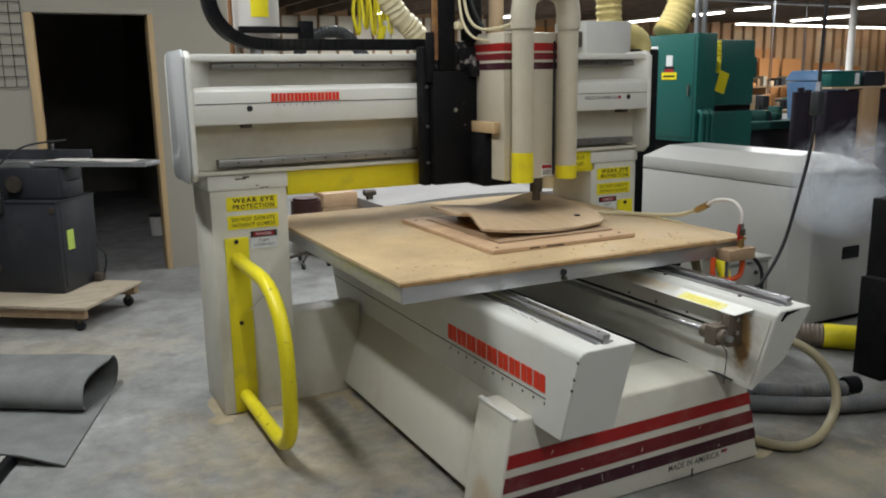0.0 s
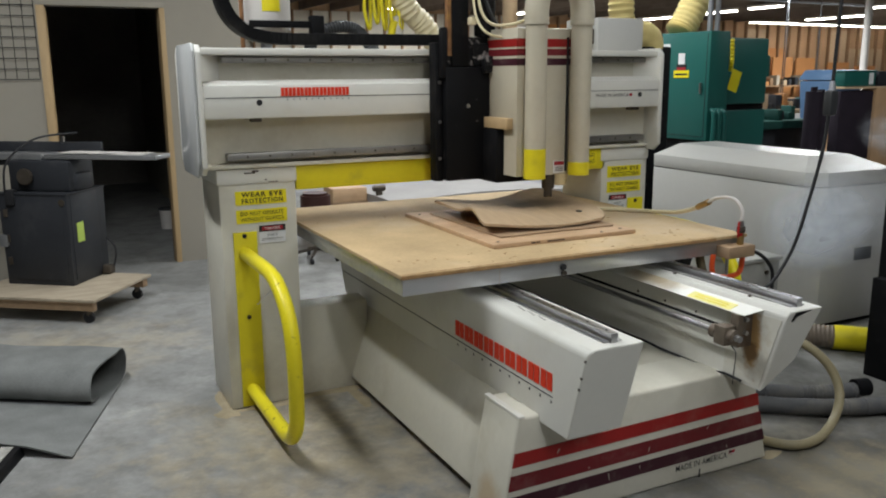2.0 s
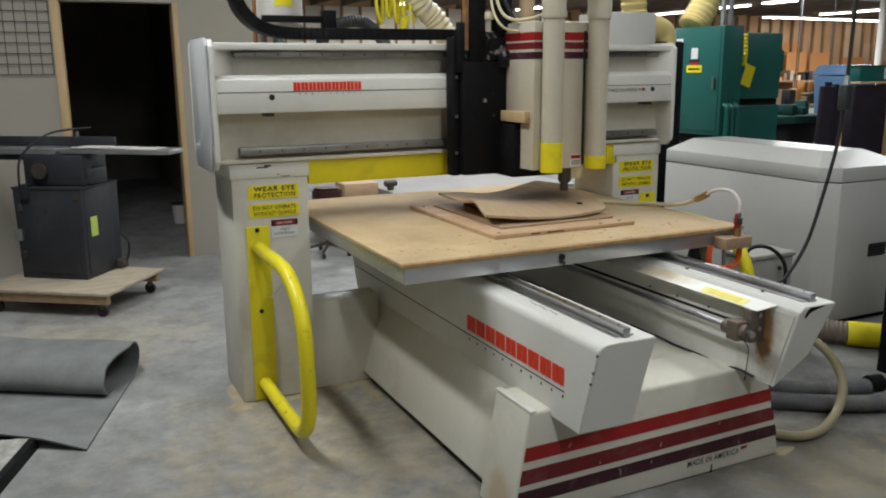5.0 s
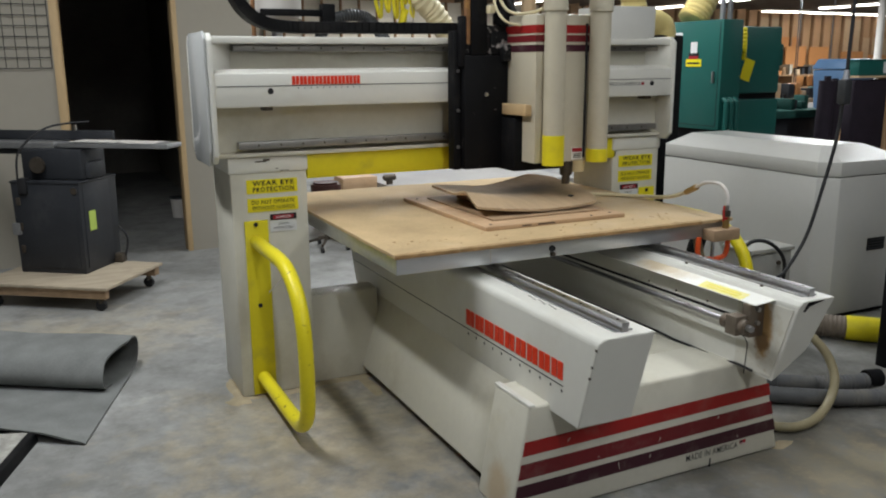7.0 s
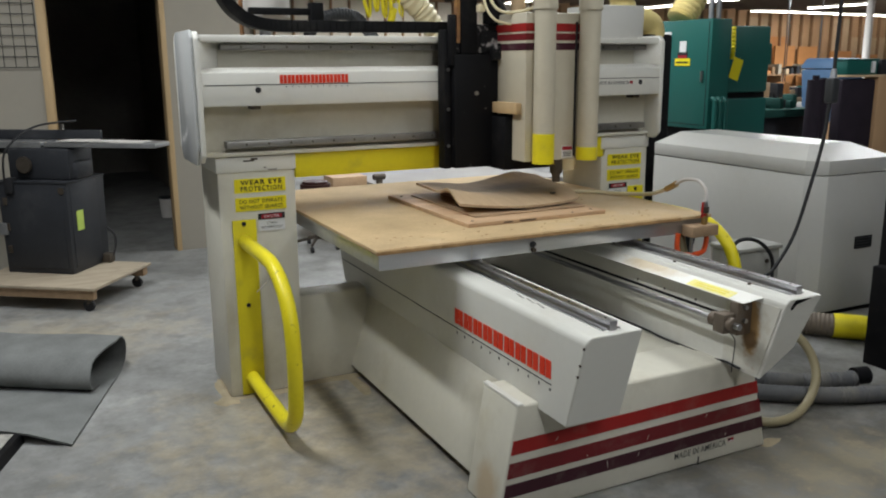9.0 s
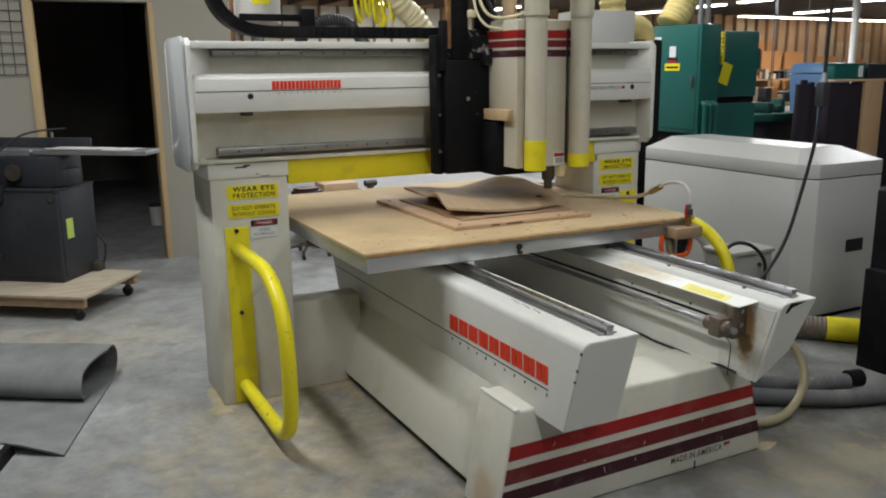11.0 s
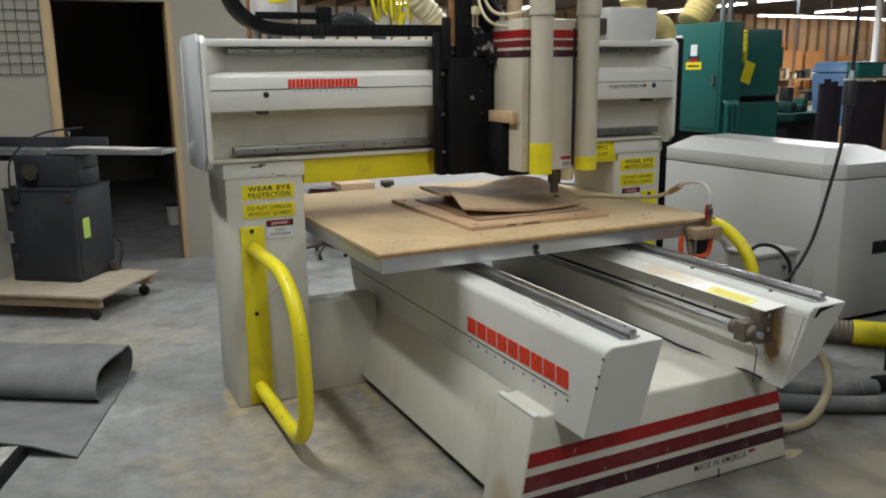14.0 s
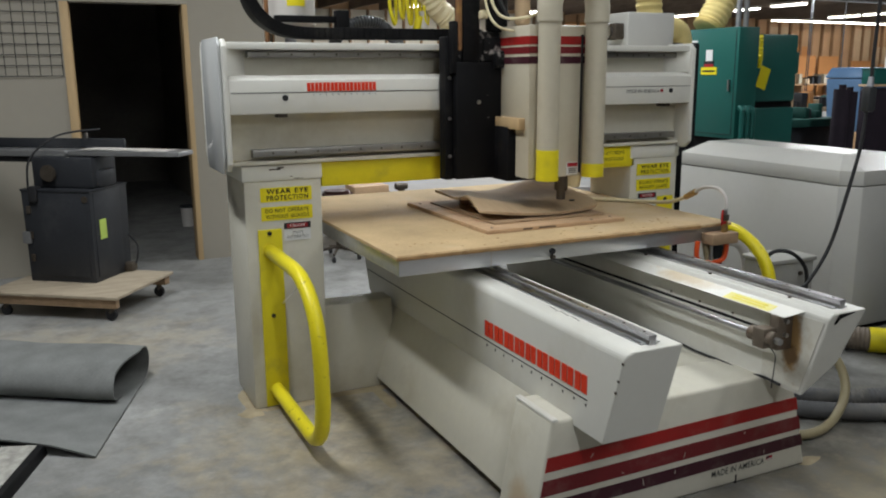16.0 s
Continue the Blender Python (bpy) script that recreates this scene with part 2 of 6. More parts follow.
def bloom(m, at, size, color, scale, lo, hi, amount=1.0):
    """Adds one ragged patch of rust, grime or painted shade to a material, round a point of the machine."""
    nt = m.node_tree
    b = nt.nodes["Principled BSDF"]
    base = b.inputs["Base Color"].links[0].from_socket
    tex, mp, gr = nt.nodes.new("ShaderNodeTexCoord"), nt.nodes.new("ShaderNodeMapping"), nt.nodes.new("ShaderNodeTexGradient")
    mp.vector_type, gr.gradient_type = "TEXTURE", "SPHERICAL"
    mp.inputs["Location"].default_value, mp.inputs["Scale"].default_value = at, size
    n = nt.nodes.new("ShaderNodeTexNoise")
    n.inputs["Scale"].default_value, n.inputs["Detail"].default_value, n.inputs["Roughness"].default_value = scale, 9, 0.68
    add, r, mx = nt.nodes.new("ShaderNodeMath"), nt.nodes.new("ShaderNodeMapRange"), nt.nodes.new("ShaderNodeMixRGB")
    add.operation = "ADD"
    nt.links.new(tex.outputs["Object"], mp.inputs[0])
    nt.links.new(tex.outputs["Object"], n.inputs["Vector"])
    nt.links.new(mp.outputs[0], gr.inputs[0])
    nt.links.new(gr.outputs[1], add.inputs[0])
    nt.links.new(n.outputs[0], add.inputs[1])
    r.inputs["From Min"].default_value, r.inputs["From Max"].default_value, r.inputs["To Max"].default_value = lo, hi, amount
    nt.links.new(add.outputs[0], r.inputs["Value"])
    mx.inputs[2].default_value = (*color, 1)
    nt.links.new(r.outputs[0], mx.inputs[0])
    nt.links.new(base, mx.inputs[1])
    nt.links.new(mx.outputs[0], b.inputs["Base Color"])
    return m


def flecks(m, lo, hi):
    """Narrows a material's stain to small sharp chips."""
    ramp = [n for n in m.node_tree.nodes if n.type == "VALTORGB"][1].color_ramp
    ramp.elements[0].position, ramp.elements[1].position = lo, hi
    return m


RUSTED = mat("rusted_enamel", (0.62, 0.60, 0.53), 0.45, var=0.06, scale=3, bump=0.04, stain=(0.36, 0.28, 0.16), stain_amount=0.35, stain_scale=14)
bloom(RUSTED, (0.34, -0.985, 0.575), (0.3, 0.055, 0.16), (0.36, 0.20, 0.055), 22, 0.62, 0.95, 0.9)
bloom(RUSTED, (0.34, -0.985, 0.52), (0.3, 0.06, 0.06), (0.14, 0.07, 0.02), 34, 0.80, 1.05, 0.9)
bloom(RUSTED, (0.34, -0.955, 0.60), (0.3, 0.035, 0.14), (0.13, 0.075, 0.03), 30, 0.66, 1.0, 0.9)
STAINED_COVER = mat("stained_white_enamel", (0.68, 0.67, 0.62), 0.35, var=0.04, scale=2.5, bump=0.02, stain=(0.46, 0.41, 0.32), stain_amount=0.3)
bloom(STAINED_COVER, (0.33, -0.45, 0.70), (0.09, 0.28, 0.3), (0.50, 0.37, 0.19), 16, 0.75, 1.2, 0.7)
FRONT_PAINT = mat("cream_front_enamel", (0.61, 0.585, 0.50), 0.38, var=0.07, scale=2.5, bump=0.02, stain=(0.40, 0.35, 0.25), stain_amount=0.3, stain_scale=5)
bloom(FRONT_PAINT, (-0.63, -0.76, 0.07), (0.2, 0.13, 0.16), (0.46, 0.30, 0.13), 9, 0.80, 1.25, 0.55)
FADED_STICKER = mat("faded_sticker", (0.74, 0.68, 0.20), 0.5, var=0.1, scale=9, bump=0, stain=(0.66, 0.64, 0.5), stain_amount=0.7, stain_scale=30)
CHIPPED = flecks(mat("chipped_black_casting", (0.010, 0.010, 0.011), 0.55, var=0.4, scale=9, bump=0.2, stain=(0.46, 0.42, 0.40), stain_amount=0.9, stain_scale=17), 0.56, 0.66)
CHIPPED_PLATE = flecks(mat("chipped_black_plate", (0.006, 0.006, 0.007), 0.55, var=0.3, scale=6, bump=0.08, stain=(0.32, 0.30, 0.28), stain_amount=0.7, stain_scale=22), 0.66, 0.72)
GUARD_YELLOW = flecks(mat("scuffed_yellow_tube", (0.74, 0.63, 0.02), 0.36, var=0.08, scale=4, bump=0.03, stain=(0.13, 0.085, 0.02), stain_amount=0.8, stain_scale=26), 0.62, 0.70)
FROSTED = mat("frosted_plastic", (0.50, 0.51, 0.51), 0.25, var=0.08, scale=5, bump=0.05, coat=0.4)
for m in (CHIPPED, CHIPPED_PLATE):
    m.node_tree.nodes["Principled BSDF"].inputs["Specular IOR Level"].default_value = 0.12
PALE_PANEL = mat("pale_wall_board", (0.66, 0.60, 0.50), 0.8, var=0.1, scale=0.8, bump=0)
CASTING = mat("tan_casting", (0.17, 0.14, 0.11), 0.55, 0.5, var=0.3, scale=14, bump=0.2, stain=(0.12, 0.06, 0.03), stain_amount=0.6, stain_scale=18)

# ---- building blocks ----
ORIGIN = {}


def thing(name, at, label, category, group="", kind=""):
    ob = new(name)
    ob.empty_display_size = 0.1
    ob.location = at
    ORIGIN[ob.name] = Vector(at)
    return tagged(ob, label, category, group, kind)


def mesh_from(name, bm, material, sharp=32):
    bmesh.ops.recalc_face_normals(bm, faces=bm.faces[:])
    me = bpy.data.meshes.new(name)
    bm.to_mesh(me)
    bm.free()
    me.materials.append(material)
    me.polygons.foreach_set("use_smooth", [True] * len(me.polygons))
    me.set_sharp_from_angle(angle=radians(sharp))
    return me


def part(name, bm, material, parent, label="", sharp=32):
    """One mesh, given in world coordinates, as a part of a thing or of a part."""
    o = ORIGIN[parent.name]
    bmesh.ops.translate(bm, verts=bm.verts[:], vec=-o)
    ob = new(name, mesh_from(name, bm, material, sharp))
    ob.parent = parent
    ORIGIN[ob.name] = o
    return tagged(ob, label)


def solid(name, bm, material, label, category, group="", kind="", at=None):
    """One mesh as a top-level thing, with its origin at its base."""
    if at is None:
        vs = [v.co for v in bm.verts]
        at = Vector((sum(v.x for v in vs) / len(vs), sum(v.y for v in vs) / len(vs), min(v.z for v in vs)))
    at = Vector(at)
    bmesh.ops.translate(bm, verts=bm.verts[:], vec=-at)
    ob = new(name, mesh_from(name, bm, material))
    ob.location = at
    ORIGIN[ob.name] = at
    return tagged(ob, label, category, group, kind)


def B():
    return bmesh.new()


def box(x0, x1, y0, y1, z0, z1, bevel=0.0, bm=None, seg=2):
    bm = bm or B()
    t = bmesh.new()
    bmesh.ops.create_cube(t, size=1)
    bmesh.ops.scale(t, vec=(x1 - x0, y1 - y0, z1 - z0), verts=t.verts[:])
    bmesh.ops.translate(t, vec=((x0 + x1) / 2, (y0 + y1) / 2, (z0 + z1) / 2), verts=t.verts[:])
    if bevel:
        bmesh.ops.bevel(t, geom=t.edges[:], offset=bevel, segments=seg, affect="EDGES", profile=0.5)
    return merge(bm, t)


def merge(bm, t):
    me = bpy.data.meshes.new("tmp")
    t.to_mesh(me)
    t.free()
    bm.from_mesh(me)
    bpy.data.meshes.remove(me)
    return bm


def move(bm, m):
    bmesh.ops.transform(bm, matrix=m, verts=bm.verts[:])
    return bm


def prism(points, axis, a0, a1, bevel=0.0, bm=None, seg=2):
    """A profile drawn out along an axis. x: points (y, z); y: points (x, z); z: points (x, y)."""
    bm = bm or B()
    t = bmesh.new()

    def at(p, a):
        return {"x": (a, p[0], p[1]), "y": (p[0], a, p[1]), "z": (p[0], p[1], a)}[axis]
    v0 = [t.verts.new(at(p, a0)) for p in points]
    v1 = [t.verts.new(at(p, a1)) for p in points]
    n = len(points)
    t.faces.new(v0)
    t.faces.new(v1[::-1])
    for i in range(n):
        t.faces.new((v0[i], v0[(i + 1) % n], v1[(i + 1) % n], v1[i]))
    bmesh.ops.recalc_face_normals(t, faces=t.faces[:])
    if bevel:
        bmesh.ops.bevel(t, geom=t.edges[:], offset=bevel, segments=seg, affect="EDGES", profile=0.5)
    return merge(bm, t)


def hexa(bottom, top, bevel=0.0, bm=None):
    """A block from four bottom and four top corners."""
    bm = bm or B()
    t = bmesh.new()
    v = [t.verts.new(p) for p in (*bottom, *top)]
    for f in ((3, 2, 1, 0), (4, 5, 6, 7), (0, 1, 5, 4), (1, 2, 6, 5), (2, 3, 7, 6), (3, 0, 4, 7)):
        t.faces.new([v[i] for i in f])
    bmesh.ops.recalc_face_normals(t, faces=t.faces[:])
    if bevel:
        bmesh.ops.bevel(t, geom=t.edges[:], offset=bevel, segments=2, affect="EDGES", profile=0.5)
    return merge(bm, t)


def cyl(p, q, r, r2=None, seg=20, bevel=0.0, bm=None):
    bm = bm or B()
    p, q = Vector(p), Vector(q)
    t = bmesh.new()
    bmesh.ops.create_cone(t, cap_ends=True, segments=seg, radius1=r, radius2=r if r2 is None else r2, depth=(q - p).length)
    if bevel:
        bmesh.ops.bevel(t, geom=[e for e in t.edges if len(e.link_faces) == 2 and any(len(f.verts) > 4 for f in e.link_faces)],
                        offset=bevel, segments=2, affect="EDGES")
    turn = (q - p).to_track_quat("Z", "Y").to_matrix().to_4x4()
    bmesh.ops.transform(t, matrix=Matrix.Translation((p + q) / 2) @ turn, verts=t.verts[:])
    return merge(bm, t)


def smooth_line(points, steps=8):
    """A smooth line through the points."""
    pts = [Vector(p) for p in points]
    out = []
    for i in range(len(pts) - 1):
        a, b, c, d = pts[max(i - 1, 0)], pts[i], pts[i + 1], pts[min(i + 2, len(pts) - 1)]
        for k in range(steps):
            u = k / steps
            out.append(0.5 * (2 * b + (c - a) * u + (2 * a - 5 * b + 4 * c - d) * u * u + (3 * b - a - 3 * c + d) * u ** 3))
    out.append(pts[-1])
    return out


def tube(points, r, seg=12, steps=8, ribs=0.0, rib_len=0.03, bm=None, wall=0.0):
    """A round hose along a smooth line; ribs: depth of its corrugation."""
    bm = bm or B()
    line = smooth_line(points, steps) if steps > 1 else [Vector(p) for p in points]
    if ribs:
        fine = [line[0]]
        for a, b in zip(line, line[1:]):
            n = max(1, round((b - a).length / (rib_len / 2)))
            fine += [a.lerp(b, (i + 1) / n) for i in range(n)]
        line = fine
    rings, side = [], None
    for i, p in enumerate(line):
        d = (line[min(i + 1, len(line) - 1)] - line[max(i - 1, 0)]).normalized()
        if side is None:
            side = d.orthogonal().normalized()
        side = (side - d * side.dot(d)).normalized()
        up = d.cross(side)
        rr = r + (ribs if i % 2 else 0)
        rings.append([bm.verts.new(p + (side * math.cos(a) + up * math.sin(a)) * rr) for a in [2 * math.pi * k / seg for k in range(seg)]])
    for a, b in zip(rings, rings[1:]):
        for k in range(seg):
            bm.faces.new((a[k], a[(k + 1) % seg], b[(k + 1) % seg], b[k]))
    bm.faces.new(rings[0][::-1])
    bm.faces.new(rings[-1])
    return bm


FRONT = Matrix(((1, 0, 0, 0), (0, 0, -1, 0), (0, 1, 0, 0), (0, 0, 0, 1)))  # reads from -y


def lettering(name, body, x0, x1, z0, z1, place, material, parent, bold=0.0):
    """Words of Blender's own font that fill a field x0..x1, z0..z1 of a plane."""
    cu = bpy.data.curves.new("words", "FONT")
    cu.body, cu.align_x, cu.align_y, cu.resolution_u, cu.offset = body, "CENTER", "CENTER", 2, bold
    cu.space_character = 1.0 + bold * 8
    ob = bpy.data.objects.new("words", cu)
    scene.collection.objects.link(ob)
    me = bpy.data.meshes.new_from_object(ob)
    bpy.data.objects.remove(ob)
    bm = B()
    bm.from_mesh(me)
    bpy.data.meshes.remove(me)
    xs, ys = [v.co.x for v in bm.verts], [v.co.y for v in bm.verts]
    sx, sy = (x1 - x0) / (max(xs) - min(xs)), (z1 - z0) / (max(ys) - min(ys))
    for v in bm.verts:
        v.co = Vector((x0 + (v.co.x - min(xs)) * sx, z0 + (v.co.y - min(ys)) * sy, 0))
    move(bm, place)
    return part(name, bm, material, parent)


def flat(x0, x1, z0, z1, place, thick=0.002, bm=None):
    """A thin plate on a plane, its face towards the reader."""
    bm = bm or B()
    t = box(x0, x1, z0, z1, 0, thick)
    move(t, place)
    return merge(bm, t)


# ---- the room ----
DOOR_Y = 3.335
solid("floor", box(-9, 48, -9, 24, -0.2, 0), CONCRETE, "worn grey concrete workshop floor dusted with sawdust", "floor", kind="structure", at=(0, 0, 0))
# partition with a doorway into a dark store room
solid("wall_partition_left", box(-9, -0.585, DOOR_Y, DOOR_Y + 0.14, 0, 3.7), DRYWALL, "cream painted plasterboard partition wall", "wall", kind="structure")
solid("wall_partition_right", box(0.325, 0.92, DOOR_Y, DOOR_Y + 0.14, 0, 3.7), DRYWALL, "cream painted plasterboard partition beside a doorway", "wall", kind="structure")
solid("wall_partition_top", box(-0.585, 0.325, DOOR_Y, DOOR_Y + 0.14, 2.075, 3.7), DRYWALL, "cream painted plasterboard over a doorway", "wall", kind="structure")
solid("wall_partition_return", box(0.78, 0.92, DOOR_Y + 0.14, 9, 0, 3.7), DRYWALL, "plasterboard side wall of the store room", "wall", kind="structure")
solid("wall_store_back", box(-9, 0.92, 9, 9.14, 0, 3.7), DARKROOM, "dark back wall of the store room", "wall", kind="structure")
solid("ceiling_store", box(-9, 0.78, DOOR_Y + 0.14, 9, 2.5, 2.6), DARKROOM, "dark ceiling of the store room", "ceiling", kind="structure")
door = thing("door_1", (-0.09, DOOR_Y + 0.07, 0), "open doorway with bare wooden jambs into a dark room", "doorway", kind="structure")
part("jamb", box(-0.585, -0.525, DOOR_Y - 0.012, DOOR_Y + 0.152, 0, 2.036, 0.002), PINE, door)
part("jamb", box(0.285, 0.325, DOOR_Y - 0.012, DOOR_Y + 0.152, 0, 2.036, 0.002), PINE, door)
part("door_stop", box(-0.525, -0.513, DOOR_Y + 0.05, DOOR_Y + 0.09, 0, 2.03, 0.002), PINE, door)
part("strike_plate", box(0.2835, 0.2855, DOOR_Y + 0.0, DOOR_Y + 0.03, 1.62, 1.72), BRASS, door, "small brass strike plate")
part("door_head", box(-0.585, 0.325, DOOR_Y - 0.013, DOOR_Y + 0.153, 2.035, 2.075, 0.002), DRYWALL, door)
# outer walls that close the hall
solid("wall_west", box(-9.14, -9, -9, 24, 0, 3.7), WALL_PLAIN, "plain painted outer wall", "wall", kind="structure")
solid("wall_south", box(-9, 48, -9.14, -9, 0, 3.7), WALL_PLAIN, "plain painted outer wall", "wall", kind="structure")
solid("wall_east", box(48, 48.14, -9, 24, 0, 3.7), FAR_PLY, "plain plywood end wall", "wall", kind="structure")
solid("wall_north", box(0.92, 48, 22, 22.14, 0, 3.7), FAR_PLY, "far wall sheeted with brown plywood", "wall", kind="structure")
bm = box(-9, 48, -9, 24, 3.7, 3.8)
for i in range(56):
    box(-8.9 + i, -8.85 + i, -9, 22, 3.45, 3.7, bm=bm)
solid("ceiling", bm, CEILING, "dark timber ceiling deck with bare joists", "ceiling", kind="structure", at=(0, 0, 3.45))

# ---- the router machine ----
CX = 1.22
router = thing("cnc_router", (CX, -0.6, 0), "large cream enamelled gantry router with red and maroon stripes", "machine")
# base: a low trunk with sloping sides and a proud front end
bm = prism([(0.601, 0.046), (1.809, 0.046), (1.70, 0.385), (0.72, 0.385)], "y", -1.45, 0.40, 0.008)
part("base", bm, PAINT, router)
# inset black box gives the shadow line between base and floor
part("plinth", box(0.70, 1.74, -1.23, 0.36, 0, 0.05), BLACK, router, "dark shadow gap under the base")
front = [(0.572, 0.0), (1.812, 0.0), (1.705, 0.40), (0.642, 0.40)]
base_front = part("base_front", prism(front, "y", -1.475, -1.24, 0.012, seg=3), FRONT_PAINT, router)


def slope_x(z, s):
    return (0.572 + z * 0.175) if s == 0 else (1.812 - z * 0.2675)


for z0, z1, m in ((0.228, 0.278, STRIPE_RED), (0.144, 0.198, STRIPE_MAROON), (0.074, 0.121, STRIPE_DARK)):
    r0, r1 = z0 + 0.013, z1 + 0.013
    part("stripe", prism([(slope_x(z0, 0) + 0.006, z0), (slope_x(r0, 1) - 0.002, r0), (slope_x(r1, 1) - 0.002, r1), (slope_x(z1, 0) + 0.006, z1)], "y", -1.4775, -1.474), m, base_front)
lettering("lettering", "MADE IN AMERICA", 1.335, 1.592, 0.047, 0.073, Matrix.Translation((0, -1.4765, 0)) @ FRONT @ Matrix.Rotation(radians(0.6), 4, "Z") @ Matrix.Translation((0, -0.014, 0)), INK, base_front, 0.008)
part("flag_mark", flat(1.603, 1.632, 0.061, 0.076, Matrix.Translation((0, -1.475, 0)) @ FRONT), INK_RED, base_front, "small printed flag")
part("flag_canton", flat(1.603, 1.614, 0.068, 0.076, Matrix.Translation((0, -1.4765, 0)) @ FRONT), INK, base_front)
part("flag_bar", flat(1.603, 1.632, 0.0635, 0.0655, Matrix.Translation((0, -1.4765, 0)) @ FRONT, 0.0022), LABEL_WHITE, base_front)
part("bracket_cap", hexa([(0.640, -1.478, 0.399), (0.666, -1.478, 0.399), (0.666, -1.236, 0.399), (0.640, -1.236, 0.399)],
                         [(0.643, -1.475, 0.407), (0.664, -1.475, 0.407), (0.664, -1.238, 0.407), (0.643, -1.238, 0.407)], 0.003), PAINT_WHITE, base_front, "chipped white cap of the corner bracket")
part("foot_notch", box(1.452, 1.458, -1.4768, -1.47, 0.0, 0.034), INK, base_front)
for x, z, w, h, turn in ((1.02, 0.105, 0.004, 0.045, -12), (1.20, 0.17, 0.003, 0.03, 20), (1.16, 0.112, 0.003, 0.022, 8), (0.80, 0.253, 0.004, 0.028, 35), (1.48, 0.198, 0.003, 0.02, 30), (0.93, 0.16, 0.015, 0.004, 10), (1.585, 0.10, 0.003, 0.018, -8)):
    w, h = w * 0.45, h * 0.6
    t = box(-w / 2, w / 2, -0.0008, 0.0008, -h / 2, h / 2)
    move(t, Matrix.Translation((x, -1.4782, z)) @ Matrix.Rotation(radians(turn), 4, "Y"))
    part("scratch", t, PAINT, base_front, "scratch through the paint")
part("bolt_head", cyl((0.664, -1.19, 0.235), (0.655, -1.19, 0.232), 0.006, seg=8), INK, router)
# left and right long rails
ZR, YF = 0.70, -1.735


def rail_end(points, y_back, name, bevel):
    """A long beam whose front end leans in towards its foot."""
    bm = B()
    fr = [bm.verts.new((x, YF + (ZR - z) * 0.30, z)) for x, z in points]
    bk = [bm.verts.new((x, y_back - (ZR - z) * 0.40, z)) for x, z in points]
    bm.faces.new(fr)
    bm.faces.new(bk[::-1])
    n = len(points)
    for i in range(n):
        bm.faces.new((fr[i], fr[(i + 1) % n], bk[(i + 1) % n], bk[i]))
    bmesh.ops.recalc_face_normals(bm, faces=bm.faces[:])
    bmesh.ops.bevel(bm, geom=bm.edges[:], offset=bevel, segments=3, affect="EDGES")
    return part(name, bm, PAINT_WHITE, router)


rounded = [(0.722 + 0.03 * (1 - math.cos(a)), ZR - 0.03 * (1 - math.sin(a))) for a in [math.pi / 2 * k / 6 for k in range(6, -1, -1)]]
rail_l = rail_end([(0.722, 0.375), (0.935, 0.375), (0.935, ZR)] + rounded, 0.56, "side_beam", 0.003)
rail_r = rail_end([(1.562, 0.385), (1.685, 0.50), (1.728, ZR + 0.008), (1.575, ZR + 0.008), (1.562, ZR - 0.012)], 0.56, "side_beam", 0.003)
part("seam", box(0.7205, 0.7225, -1.55, 0.455, 0.487, 0.490), INK, rail_l)
for i in range(9):
    x0 = -0.866 - i * 0.0768
    for u0, u1 in ((0.0, 0.030), (0.036, 0.066)):
        part("logo_bar", prism([(x0 - u0, 0.507), (x0 - u1, 0.507), (x0 - u1, 0.568), (x0 - u0, 0.568)], "x", 0.7195, 0.723), LOGO_RED, rail_l)
for i in range(11):
    y0 = -0.88 - i * 0.066
    part("logo_dot", box(0.7205, 0.723, y0 - 0.006, y0, 0.466, 0.475), INK, rail_l)
for x in (0.845, 1.655):
    z = ZR if x < 1 else ZR + 0.008
    bm = prism([(x - 0.014, z), (x + 0.014, z), (x + 0.010, z + 0.012), (x + 0.014, z + 0.020), (x + 0.014, z + 0.030), (x - 0.014, z + 0.030), (x - 0.014, z + 0.020), (x - 0.010, z + 0.012)], "y", -1.70, 0.54)
    guide = part("guide_rail", bm, STEEL, rail_l if x < 1 else rail_r, "ground steel linear guide rail")
    for i in range(22):
        part("bolt_hole", cyl((x, -1.66 + i * 0.1, z + 0.0285), (x, -1.66 + i * 0.1, z + 0.0315), 0.005, seg=8), IRON, rail_l if x < 1 else rail_r)
    part("guide_ledge", box(x - 0.035, x + 0.035, -1.69, 0.54, z - 0.002, z + 0.004), STEEL, rail_l if x < 1 else rail_r)
# sheet cover over the inner side of the right beam
cover = part("top_cover", hexa([(1.500, -1.60, 0.667), (1.632, -1.66, 0.7095), (1.632, 0.52, 0.7095), (1.500, 0.52, 0.667)],
                               [(1.498, -1.60, 0.670), (1.632, -1.66, 0.7125), (1.632, 0.52, 0.7125), (1.498, 0.52, 0.670)]), STAINED_COVER, rail_r, "white sheet metal cover with a yellow sticker")


def on_cover(x, dz):
    return 0.670 + (x - 1.498) * 0.317 + dz


